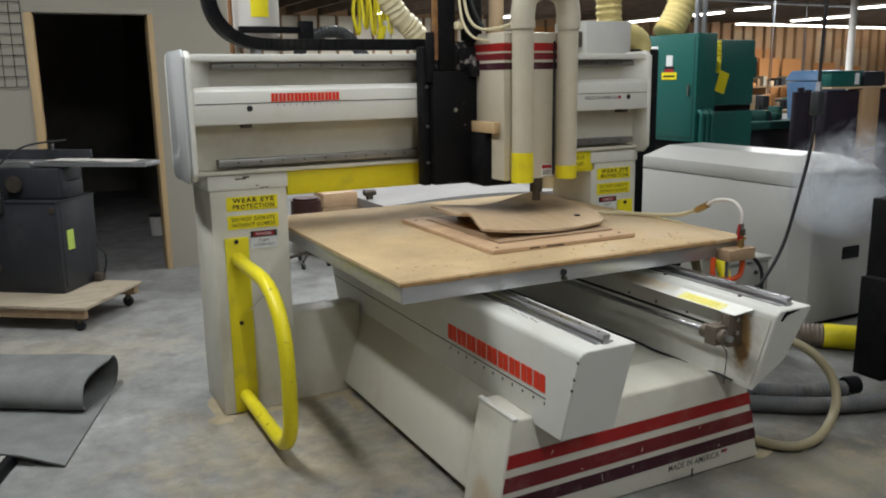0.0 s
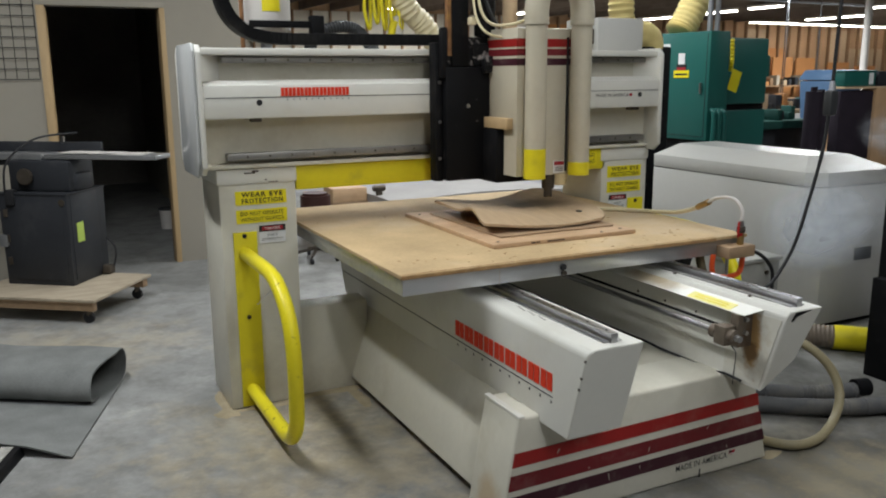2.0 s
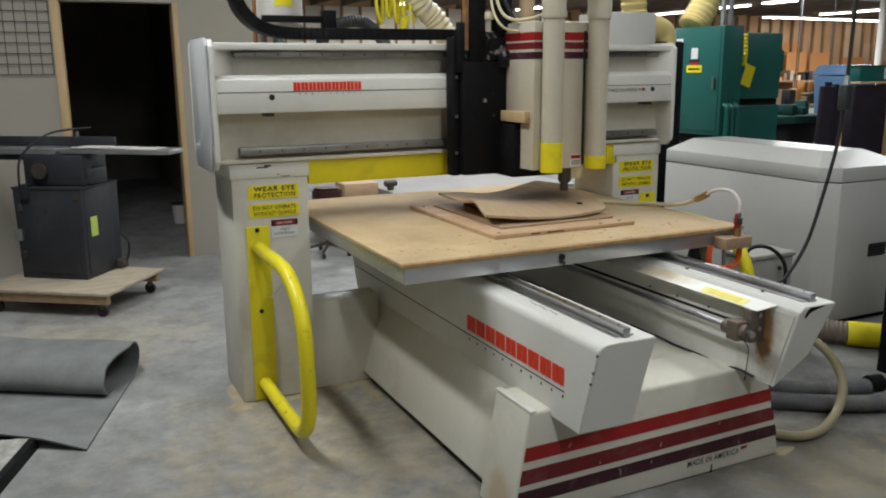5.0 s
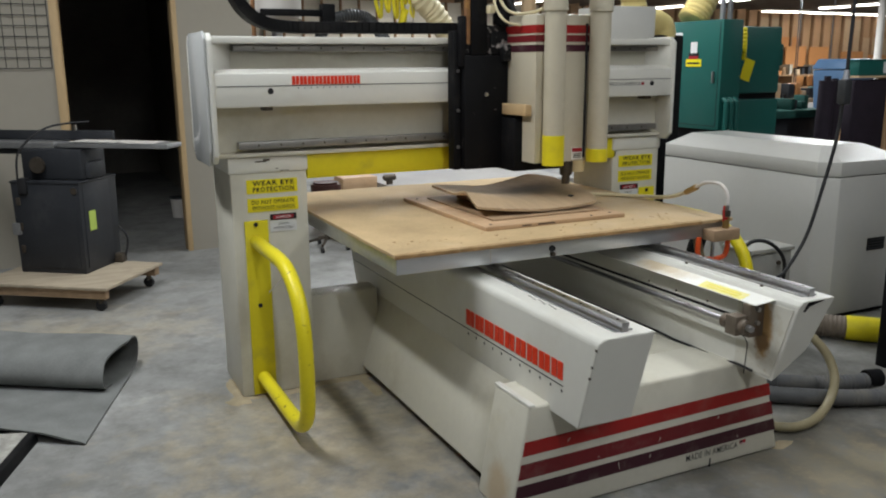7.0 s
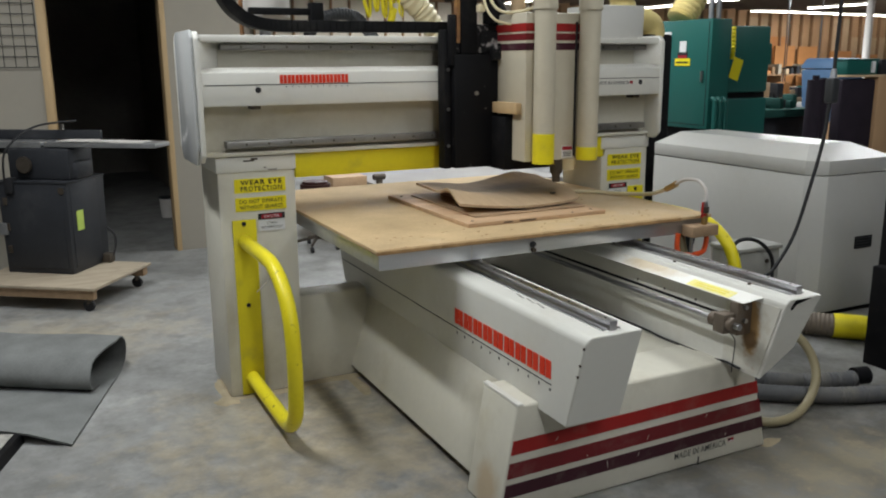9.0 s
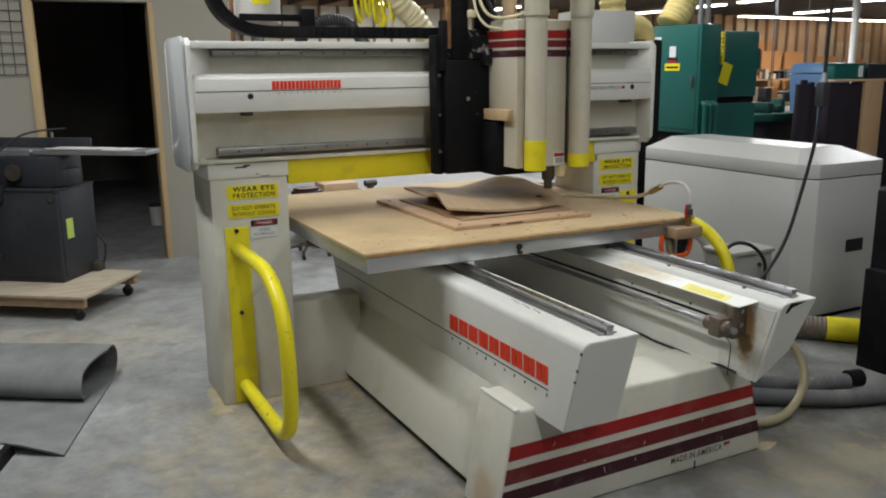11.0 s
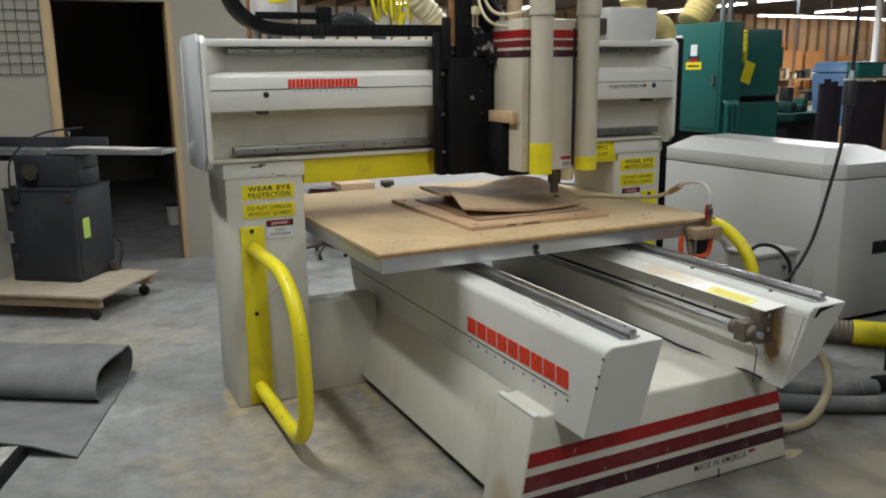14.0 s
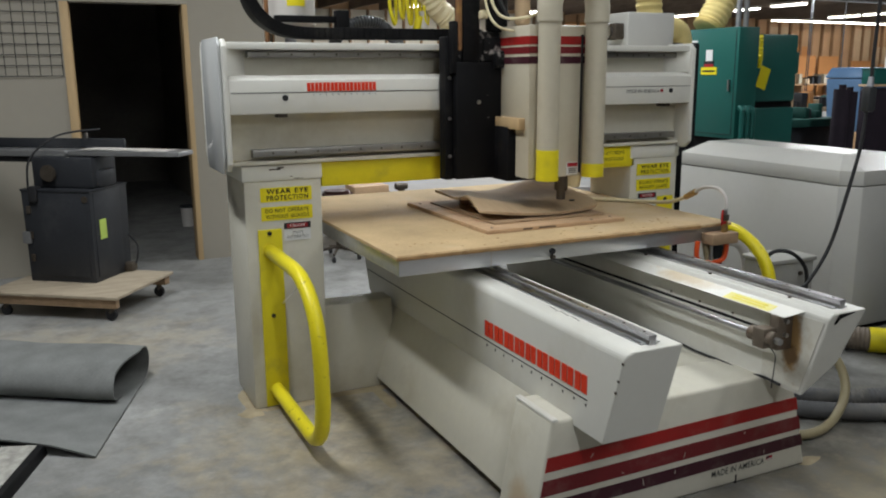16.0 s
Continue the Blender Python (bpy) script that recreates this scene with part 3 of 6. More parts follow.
part("sticker", hexa([(x, y, on_cover(x, -0.001)) for x, y in ((1.523 - 0.022, -1.526), (1.523 + 0.022, -1.526), (1.523 + 0.022, -1.303), (1.523 - 0.022, -1.303))],
                     [(x, y, on_cover(x, 0.001)) for x, y in ((1.523 - 0.022, -1.526), (1.523 + 0.022, -1.526), (1.523 + 0.022, -1.303), (1.523 - 0.022, -1.303))]), FADED_STICKER, rail_r, "worn yellow warning sticker")
for i in range(2):
    x = 1.523 - 0.010 + i * 0.014
    part("sticker_bar", hexa([(x, -1.526 + 0.03, on_cover(x, 0)), (x + 0.006, -1.526 + 0.03, on_cover(x + 0.006, 0)), (x + 0.006, -1.303 - 0.03, on_cover(x + 0.006, 0)), (x, -1.303 - 0.03, on_cover(x, 0))],
                             [(x, -1.526 + 0.03, on_cover(x, 0.002)), (x + 0.006, -1.526 + 0.03, on_cover(x + 0.006, 0.002)), (x + 0.006, -1.303 - 0.03, on_cover(x + 0.006, 0.002)), (x, -1.303 - 0.03, on_cover(x, 0.002))]), YELLOW, rail_r)
for y in (-1.52, -1.12, -0.72):
    part("screw", cyl((1.605, y, 0.704), (1.605, y, 0.713), 0.007, seg=10), IRON, rail_r)
for x, y in ((1.5605, -1.30), (1.5605, -1.12), (1.5605, -0.95)):
    part("grommet", cyl((x - 0.003, y, 0.60), (x + 0.003, y, 0.60), 0.0045, seg=10), IRON, rail_r)
part("end_web", hexa([(1.5585, -1.632, 0.40), (1.5605, -1.632, 0.40), (1.5605, -1.46, 0.40), (1.5585, -1.46, 0.40)],
                     [(1.5585, -1.712, 0.672), (1.5605, -1.712, 0.672), (1.5605, -1.46, 0.672), (1.5585, -1.46, 0.672)]), RUSTED, rail_r, "white web stained brown with rust")
# lead screw with its bearing block
screw = part("lead_screw", cyl((1.465, -1.50, 0.592), (1.465, 0.5, 0.592), 0.0105, seg=16), STEEL, router, "bright steel lead screw")
# the thin shadow above the screw, put in as a black strip
part("screw_shade", box(1.485, 1.495, -1.50, 0.5, 0.606, 0.613), BLACK, router, "black strip standing for the shadow gap above the screw")
bearing = part("bearing_block", box(1.435, 1.495, -1.575, -1.52, 0.555, 0.628, 0.006), CASTING, router, "grimy bearing block at the screw end")
part("bearing_cap", cyl((1.465, -1.60, 0.592), (1.465, -1.57, 0.592), 0.026, seg=18, bevel=0.004), CASTING, bearing)
part("bearing_ring", cyl((1.465, -1.52, 0.592), (1.465, -1.485, 0.592), 0.026, seg=18, bevel=0.004), CASTING, bearing)
part("nut", cyl((1.465, -1.622, 0.592), (1.465, -1.60, 0.592), 0.013, seg=6), STEEL, bearing)
part("mount_plate", box(1.49, 1.56, -1.585, -1.545, 0.545, 0.668, 0.004), CASTING, bearing)
for z in (0.60, 0.65):
    part("bolt_head", cyl((1.522, -1.597, z), (1.522, -1.583, z), 0.009, seg=6), STEEL, bearing)
part("lube_wire", tube([(1.47, -1.575, 0.556), (1.485, -1.585, 0.53), (1.49, -1.58, 0.48), (1.50, -1.565, 0.40)], 0.002, 6, 5), RUBBER, bearing, "thin black wire")
part("way_cable", tube([(1.552, -1.555, 0.40), (1.549, -1.48, 0.405), (1.553, -1.40, 0.392), (1.545, -1.26, 0.399), (1.552, -1.12, 0.393), (1.549, -1.0, 0.399), (1.553, -0.6, 0.394), (1.55, 0.3, 0.394)], 0.005), RUBBER, router, "thin black cable along the bed")

# cross sill that ties the uprights to the base
part("cross_sill", hexa([(0.34, 0.03, 0.0), (0.70, 0.03, 0.0), (0.70, 0.19, 0.0), (0.34, 0.19, 0.0)],
                        [(0.34, 0.05, 0.435), (0.70, 0.05, 0.435), (0.70, 0.17, 0.44), (0.34, 0.17, 0.44)], 0.012), PAINT, router)
part("cross_sill", box(1.74, 2.10, 0.03, 0.42, 0, 0.44, 0.012), PAINT, router)
for side, x0, x1 in ((0, 0.0, 0.349), (1, 2.065, 2.38)):
    post = part("upright", box(x0, x1, 0.0, 0.37, 0, 1.06, 0.010), PAINT, router)
    part("upright_cap", box(x0 - 0.006, x1 + 0.006, -0.006, 0.376, 1.045, 1.115, 0.008), PAINT_WHITE, post)
    P = Matrix.Translation((0, -0.0005, 0)) @ FRONT
    dx = x0
    if side:
        dx = 2.105 - 0.07
    part("label_plate", flat(dx + 0.071, dx + 0.302, 0.953, 1.015, P), LABEL_YELLOW, post, "yellow eye protection label")
    P2 = Matrix.Translation((0, -0.0035, 0)) @ FRONT
    lettering("lettering", "WEAR EYE", dx + 0.098, dx + 0.285, 0.988, 1.009, P2, INK, post, 0.024)
    lettering("lettering", "PROTECTION", dx + 0.098, dx + 0.285, 0.959, 0.981, P2, INK, post, 0.024)
    part("label_plate", flat(dx + 0.071, dx + 0.302, 0.870, 0.931, P), LABEL_YELLOW, post, "yellow guard warning label")
    lettering("lettering", "DO NOT OPERATE", dx + 0.09, dx + 0.285, 0.904, 0.922, P2, INK, post, 0.01)
    lettering("lettering", "WITHOUT GUARDS", dx + 0.09, dx + 0.285, 0.878, 0.896, P2, INK, post, 0.01)
    ex = dx + 0.169 if not side else dx + 0.085
    part("label_plate", flat(ex, ex + 0.122, 0.774, 0.855, P), LABEL_WHITE, post, "white danger label with a black and red head")
    part("label_head", flat(ex, ex + 0.122, 0.827, 0.855, P2, 0.001), INK, post)
    part("label_oval", flat(ex + 0.014, ex + 0.108, 0.832, 0.850, Matrix.Translation((0, -0.005, 0)) @ FRONT, 0.001), INK_RED, post)
    lettering("lettering", "DANGER", ex + 0.026, ex + 0.096, 0.835, 0.847, Matrix.Translation((0, -0.0065, 0)) @ FRONT, LABEL_WHITE, post)
    lettering("lettering", "STARTS", ex + 0.038, ex + 0.084, 0.803, 0.815, P2, INK, post)
    lettering("lettering", "AUTOMATICALLY", ex + 0.012, ex + 0.110, 0.785, 0.797, P2, INK, post)
    gx = 0.0515 if not side else 2.25
    guard = part("guard_plate", box(gx, gx + 0.107, -0.008, 0.0005, 0.008, 0.832, 0.003), YELLOW, post, "yellow guard mounting plate")
    for z in (0.815, 0.438):
        part("bolt_head", cyl((gx + 0.05, -0.013, z), (gx + 0.05, -0.006, z), 0.010, seg=10), INK, post)
    hx = gx + 0.05
    loop = [(hx, -0.005, 0.735), (hx, -0.15, 0.735), (hx, -0.40, 0.735), (hx, -0.52, 0.715), (hx, -0.63, 0.655), (hx, -0.70, 0.56),
            (hx, -0.73, 0.42), (hx, -0.73, 0.27), (hx, -0.70, 0.16), (hx, -0.61, 0.095), (hx, -0.45, 0.087), (hx, -0.2, 0.087), (hx, -0.005, 0.087)]
    if side:
        loop = [(x, y - 0.07 if y < -0.3 else y, z) for x, y, z in loop]
    part("guard_rail", tube(loop, 0.030, 16, 6), GUARD_YELLOW, post, "scuffed yellow bent tube guard rail")

# the cross beam between the uprights
RAIL_STEEL = mat("oiled_rail_steel", (0.30, 0.29, 0.275), 0.38, 0.75, var=0.25, scale=9, bump=0.03)
X0, X1 = -0.077, 2.385
beam = part("cross_beam", prism([(0.02, 1.12), (0.42, 1.12), (0.42, 1.63), (0.02, 1.63)], "x", X0 + 0.02, X1 - 0.02), PAINT, router)
part("beam_lip", prism([(-0.075, 1.602), (0.03, 1.602), (0.03, 1.632), (-0.075, 1.632)], "x", X0 + 0.01, X1 - 0.01, 0.004), PAINT_WHITE, beam)
part("middle_strip", prism([(-0.095, 1.338), (0.03, 1.338), (0.03, 1.498), (-0.045, 1.498), (-0.095, 1.478)], "x", X0 + 0.012, X1 - 0.012, 0.004), PAINT_WHITE, beam)
part("seam", box(X0 + 0.03, X1 - 0.03, -0.0963, -0.094, 1.4245, 1.4275), INK, beam)
part("bottom_lip", prism([(-0.02, 1.118), (0.03, 1.118), (0.03, 1.14), (-0.02, 1.135)], "x", X0 + 0.01, X1 - 0.01, 0.003), PAINT, beam)
for z0, z1, m in ((1.571, 1.597, RAIL_STEEL), (1.153, 1.185, RAIL_STEEL)):
    part("guide_rail", box(0.044, 2.33, -0.03, 0.022, z0, z1, 0.003), m, beam, "dull steel linear guide rail")
    for i in range(22):
        part("bolt_hole", cyl((0.13 + i * 0.1, -0.0315, (z0 + z1) / 2), (0.13 + i * 0.1, -0.028, (z0 + z1) / 2), 0.005, seg=8), IRON, beam)
for x in (X0, X1):
    s = 1 if x < 1 else -1
    bm = prism([(-0.10, 1.135), (-0.06, 1.10), (0.38, 1.10), (0.42, 1.15), (0.42, 1.61), (0.39, 1.645), (-0.07, 1.645), (-0.10, 1.615)], "x", x, x + s * 0.022, 0.005)
    part("end_plate", bm, PAINT_WHITE, beam, "white end plate with rounded corners")
    if s > 0:
        part("end_cover", prism([(-0.085, 1.16), (-0.05, 1.09), (0.27, 1.09), (0.305, 1.13), (0.305, 1.62), (0.27, 1.652), (-0.06, 1.652), (-0.085, 1.62)], "x", x - 0.014, x - 0.001, 0.005), FROSTED, beam, "frosted plastic cover over the beam end")
    part("gusset", prism([(x + s * 0.02, -0.082), (x + s * 0.115, 0.0185), (x + s * 0.02, 0.0185)], "z", 1.495, 1.603, 0.002), PAINT_WHITE, beam)
for x in (0.178, 2.232):
    part("cover_hole", cyl((x, -0.0965, 1.404), (x, -0.09, 1.404), 0.013, seg=18), INK, beam)
    part("cable_stub", box(x - 0.03, x + 0.01, -0.08, -0.02, 1.322, 1.338), IRON, beam)
for i in range(9):
    x0 = 0.274 + i * 0.0349
    for u0, u1 in ((0.0, 0.0138), (0.0168, 0.0306)):
        part("logo_bar", flat(x0 + u0, x0 + u1, 1.430, 1.466, Matrix.Translation((0, -0.0945, 0)) @ FRONT, 0.003), LOGO_RED, beam)
for i in range(11):
    x0 = 0.30 + i * 0.028
    part("logo_dot", flat(x0, x0 + 0.004, 1.413, 1.418, Matrix.Translation((0, -0.0945, 0)) @ FRONT, 0.002), INK, beam)
lettering("lettering", "MADE IN AMERICA", 1.945, 2.155, 1.394, 1.412, Matrix.Translation((0, -0.0965, 0)) @ FRONT, INK, beam)
part("flag_mark", flat(2.162, 2.180, 1.397, 1.411, Matrix.Translation((0, -0.095, 0)) @ FRONT), INK_RED, beam)
part("guard_bar", box(0.352, 2.088, 0.0, 0.03, 1.006, 1.1165, 0.003), YELLOW, beam, "yellow painted guard bar under the beam")
part("label_plate", flat(1.84, 2.03, 1.028, 1.105, Matrix.Translation((0, 0.0, 0)) @ FRONT, 0.004), LABEL_YELLOW, beam, "yellow guard warning label")
lettering("lettering", "DO NOT OPERATE", 1.86, 2.015, 1.073, 1.093, Matrix.Translation((0, -0.0055, 0)) @ FRONT, INK, beam)
lettering("lettering", "WITHOUT GUARDS", 1.86, 2.015, 1.040, 1.060, Matrix.Translation((0, -0.0055, 0)) @ FRONT, INK, beam)
# flat cable chain lying on the beam and its curl
chain = part("cable_chain", B(), RUBBER, router, "black link cable chain")
line = smooth_line([(1.25, 0.22, 1.686), (0.92, 0.22, 1.684), (0.60, 0.22, 1.683), (0.34, 0.22, 1.685), (0.21, 0.22, 1.715), (0.13, 0.22, 1.79), (0.10, 0.22, 1.90), (0.13, 0.22, 2.0), (0.21, 0.22, 2.08), (0.34, 0.22, 2.12), (0.60, 0.22, 2.13)], 9)
for a, b in zip(line, line[1:]):
    d = (b - a).normalized()
    n = Vector((-d.z, 0, d.x))
    a, b = a - d * 0.004, b + d * 0.004
    q = [a - n * 0.026, b - n * 0.026, b + n * 0.026, a + n * 0.026]
    t = hexa([Vector((v.x, 0.17, v.z)) for v in q], [Vector((v.x, 0.27, v.z)) for v in q], 0.002)
    part("chain_link", t, BLACK, chain)

# ---- the moving table ----
TABLE = Vector((1.21, -0.40, 0.745))
table = thing("sliding_table", TABLE, "aluminium sliding table topped with worn particle board", "machine table")
TX0, TX1, TY0, TY1 = 0.395, 2.04, -1.140, 0.50
part("table_frame", box(TX0 + 0.012, TX1 - 0.012, TY0 + 0.012, TY1, 0.750, 0.815, 0.003), ALU, table, "bare aluminium table frame")
part("spoil_board", box(TX0, TX1, TY0, TY1, 0.815, 0.830, 0.002), BOARD, table, "worn particle board with chipped edges")
for x in (0.845, 1.655):
    for y in (-0.95, -0.2):
        part("bearing_carriage", box(x - 0.04, x + 0.04, y - 0.07, y + 0.07, 0.7285, 0.750, 0.003), STEEL, table)
part("hose_stub", cyl((1.085, TY0 + 0.014, 0.785), (1.085, TY0 + 0.004, 0.785), 0.013, seg=14), RUBBER, table, "black plug on the table front")

# ---- the carriage and the cutting head ----
HEAD = Vector((1.07, -0.1, 1.10))
carriage = thing("spindle_carriage", HEAD, "black carriage with a beige two-pipe cutting head", "machine head")
part("back_plate", box(0.965, 1.005, -0.17, -0.105, 1.022, 1.66, 0.006), BLACK, carriage)
slide = part("slide_plate", box(1.005, 1.234, -0.205, -0.105, 1.025, 1.55, 0.006), CHIPPED_PLATE, carriage, "black slide plate with chipped paint")
part("motor_column", box(1.04, 1.125, -0.20, -0.11, 1.55, 2.2, 0.006), BLACK, carriage)
part("slide_base", box(1.20, 1.50, -0.325, -0.105, 1.018, 1.265, 0.006), BLACK, carriage)
head = part("spindle_head", box(1.235, 1.60, -0.445, -0.10, 1.268, 1.715, 0.008), BEIGE, carriage, "beige sheet metal spindle shroud")
part("spindle_body", box(1.2365, 1.575, -0.4456, -0.335, 1.055, 1.50), BEIGE, head)
for z0, z1, m in ((1.633, 1.668, STRIPE_RED), (1.595, 1.624, STRIPE_MAROON), (1.552, 1.582, STRIPE_DARK)):
    part("stripe", box(1.2335, 1.59, -0.4465, -0.104, z0, z1), m, head)
for x in (1.300, 1.540):
    pipe = part("suction_pipe", tube([(x, -0.50, 1.10), (x, -0.50, 1.4), (x, -0.50, 1.75)], 0.0475, 24, 2), BEIGE, head, "beige plastic suction pipe with a yellow end")
    part("pipe_end", cyl((x, -0.50, 1.050 if x < 1.5 else 1.055), (x, -0.50, 1.185 if x < 1.5 else 1.115), 0.0495, seg=24), YELLOW, head, "scuffed yellow taped pipe end")
part("pipe_bow", tube([(1.300, -0.50, 1.74), (1.300, -0.50, 1.80), (1.325, -0.50, 1.87), (1.42, -0.50, 1.91), (1.515, -0.50, 1.87), (1.540, -0.50, 1.80), (1.540, -0.50, 1.74)], 0.0535, 24, 6), BEIGE, head)
part("spindle", cyl((1.44, -0.40, 0.985), (1.44, -0.40, 1.06), 0.030, seg=20, bevel=0.004), IRON, head, "dark steel spindle nose")
part("cutter", cyl((1.44, -0.40, 0.945), (1.44, -0.40, 0.99), 0.020, seg=16), IRON, head, "dark router cutter")
part("wood_block", box(1.203, 1.236, -0.415, -0.125, 1.268, 1.318, 0.003), PINE, head, "pine block screwed to the shroud")
part("label_plate", box(1.437, 1.497, -0.4480, -0.445, 1.062, 1.118), LABEL_WHITE, head, "small white danger label")

# parts of the machine behind and above the beam
drive = part("drive_box", box(2.09, 2.40, 0.10, 0.40, 1.632, 1.81, 0.006), CABINET, router, "grey-white drive box on the beam")
part("drive_motor", box(2.03, 2.09, 0.13, 0.24, 1.67, 1.755, 0.008), IRON, drive, "dark end motor")
part("motor_flange", cyl((2.015, 0.185, 1.712), (2.035, 0.185, 1.712), 0.032, seg=18), STEEL, drive)
# carriage details
part("guide_post", box(1.022, 1.04, -0.19, -0.16, 1.60, 2.2), RUST, carriage, "rust red upright rail")
part("stop_bar", box(0.985, 1.015, -0.20, -0.165, 1.50, 1.725, 0.004), BLACK, carriage)
part("top_casting", box(1.016, 1.236, -0.185, -0.106, 1.552, 1.685, 0.008), CHIPPED, carriage, "black casting with chipped paint")
part("tan_tank", cyl((1.33, -0.22, 1.712), (1.33, -0.22, 2.0), 0.035, seg=20, bevel=0.006), FAR_TAN, carriage, "tan upright cylinder behind the shroud")
part("motor_plate", box(1.145, 1.27, -0.195, -0.12, 1.55, 1.66, 0.015), CHIPPED, carriage, "oily bracket on top of the slide")
part("bracket_stub", box(1.19, 1.27, -0.23, -0.19, 1.52, 1.60, 0.012), CHIPPED, carriage)
for z in (1.13, 1.30, 1.48):
    part("bolt_head", cyl((0.985, -0.178, z), (0.985, -0.168, z), 0.008, seg=8), STEEL, carriage)
part("bolt_head", cyl((1.115, -0.213, 1.372), (1.115, -0.203, 1.372), 0.010, seg=10), STEEL, carriage)
part("air_line", tube([(1.14, -0.24, 1.95), (1.155, -0.26, 1.80), (1.20, -0.30, 1.735), (1.30, -0.36, 1.745), (1.40, -0.36, 1.80)], 0.007), CREAM_HOSE, carriage, "thin cream air line")
part("air_line", tube([(1.125, -0.23, 1.90), (1.13, -0.26, 1.77), (1.16, -0.30, 1.70), (1.23, -0.32, 1.68)], 0.006), CREAM_HOSE, carriage, "thin cream air line")
part("air_line", tube([(1.17, -0.22, 1.95), (1.20, -0.24, 1.82), (1.25, -0.25, 1.73)], 0.009), GREY_DUCT, carriage, "grey air line")
part("valve_body", box(1.11, 1.14, -0.25, -0.21, 1.735, 1.77, 0.005), CREAM_HOSE, carriage)
part("motor_can", cyl((1.23, -0.16, 1.68), (1.23, -0.16, 1.92), 0.05, seg=24, bevel=0.01), BLACK, carriage, "black spindle lift motor")
part("pipe_seam", cyl((1.300, -0.50, 1.725), (1.300, -0.50, 1.74), 0.0545, seg=24), BEIGE, head)
part("pipe_seam", cyl((1.540, -0.50, 1.725), (1.540, -0.50, 1.74), 0.0545, seg=24), BEIGE, head)
part("shroud_gap", box(1.498, 1.506, -0.453, -0.44, 1.07, 1.675), INK, head)
part("label_head", box(1.440, 1.494, -0.4495, -0.447, 1.098, 1.115), INK_RED, head)
for i in range(3):
    part("label_bar", box(1.445, 1.489, -0.4495, -0.447, 1.070 + i * 0.008, 1.0735 + i * 0.008), GREY_DUCT, head)
part("dust_brush", cyl((1.50, -0.40, 1.0), (1.50, -0.40, 1.06), 0.035, 0.045, seg=14), CREAM_HOSE, head, "frayed pale brush ring")

# what lies on the table
TZ = 0.830
PENCIL = mat("faded_pencil", (0.10, 0.07, 0.05), 0.8, var=0.3, scale=20)
jig = thing("jig_board", (1.25, -0.47, TZ), "pale plywood jig board screwed to the table", "jig")
part("jig_plate", box(0.905, 1.62, -0.905, -0.03, TZ, TZ + 0.018, 0.002), PLY, jig)
part("jig_riser", box(0.995, 1.58, -0.80, -0.12, TZ + 0.018, TZ + 0.026, 0.002), PLY_DARK, jig, "brown riser under the panel")
part("jig_core", box(1.12, 1.54, -0.46, -0.2, TZ + 0.026, TZ + 0.046, 0.004), mat("red_brown_core", (0.20, 0.095, 0.055), 0.7, var=0.3, scale=9, bump=0.1), jig, "red-brown core block")
for x, y in ((0.95, -0.86), (1.57, -0.86), (0.95, -0.1), (1.45, -0.885)):
    part("screw", cyl((x, y, TZ + 0.0175), (x, y, TZ + 0.020), 0.007, seg=8), IRON, jig)
for x in (1.08, 1.16, 1.20):
    part("ink_mark", box(x, x + 0.045, -0.9065, -0.904, TZ + 0.006, TZ + 0.012), PENCIL, jig)


def panel_height(u, v):
    """Height of the bent panel; u from its left to its right edge, v from its front to its back edge."""
    front = 0.022 * (1 - min(v / 0.40, 1.0)) ** 1.6
    sag = 0.020 * math.sin(math.pi * u) * (1 - 0.4 * v)
    hump = 0.028 * max(0.0, (v - 0.45) / 0.55) ** 1.4 * math.exp(-abs((u - 0.86) / 0.16) ** 1.5)
    dip = 0.016 * v * math.exp(-((u - 0.45) / 0.2) ** 2)
    bulge = 0.034 * math.exp(-((v - 0.24) / 0.15) ** 2) * max(0.0, 1 - u / 0.55) ** 1.3
    return TZ + 0.080 - front - sag - dip + hump + bulge + 0.010 * (1 - u) * (1 - v) + 0.004 * (1 - u)


def bent_panel():
    bm, n, m, th = B(), 28, 24, 0.011
    top, low = [], []
    for j in range(m + 1):
        v = j / m
        rt, rl = [], []
        for i in range(n + 1):
            u = i / n
            x0, x1 = 0.955 + 0.075 * v, 1.635 + 0.075 * v
            bow = -0.035 * math.sin(math.pi * u) * (1 - v)
            cut = 0.07 * max(0.0, (u - 0.86) / 0.14) ** 2 * (1 - 2 * v)
            x, y = x0 + (x1 - x0) * u, -0.735 + bow + cut + (0.63 + 0.05 * math.sin(math.pi * u)) * v
            z = panel_height(u, v)
            rt.append(bm.verts.new((x, y, z)))
            rl.append(bm.verts.new((x, y, z - th)))
        top.append(rt)
        low.append(rl)
    for j in range(m):
        for i in range(n):
            bm.faces.new((top[j][i], top[j][i + 1], top[j + 1][i + 1], top[j + 1][i]))
            bm.faces.new((low[j][i], low[j + 1][i], low[j + 1][i + 1], low[j][i + 1]))
    for i in range(n):
        bm.faces.new((top[0][i], low[0][i], low[0][i + 1], top[0][i + 1]))
        bm.faces.new((top[m][i], top[m][i + 1], low[m][i + 1], low[m][i]))
    for j in range(m):
        bm.faces.new((top[j][0], top[j + 1][0], low[j + 1][0], low[j][0]))
        bm.faces.new((top[j][n], low[j][n], low[j + 1][n], top[j + 1][n]))
    return bm


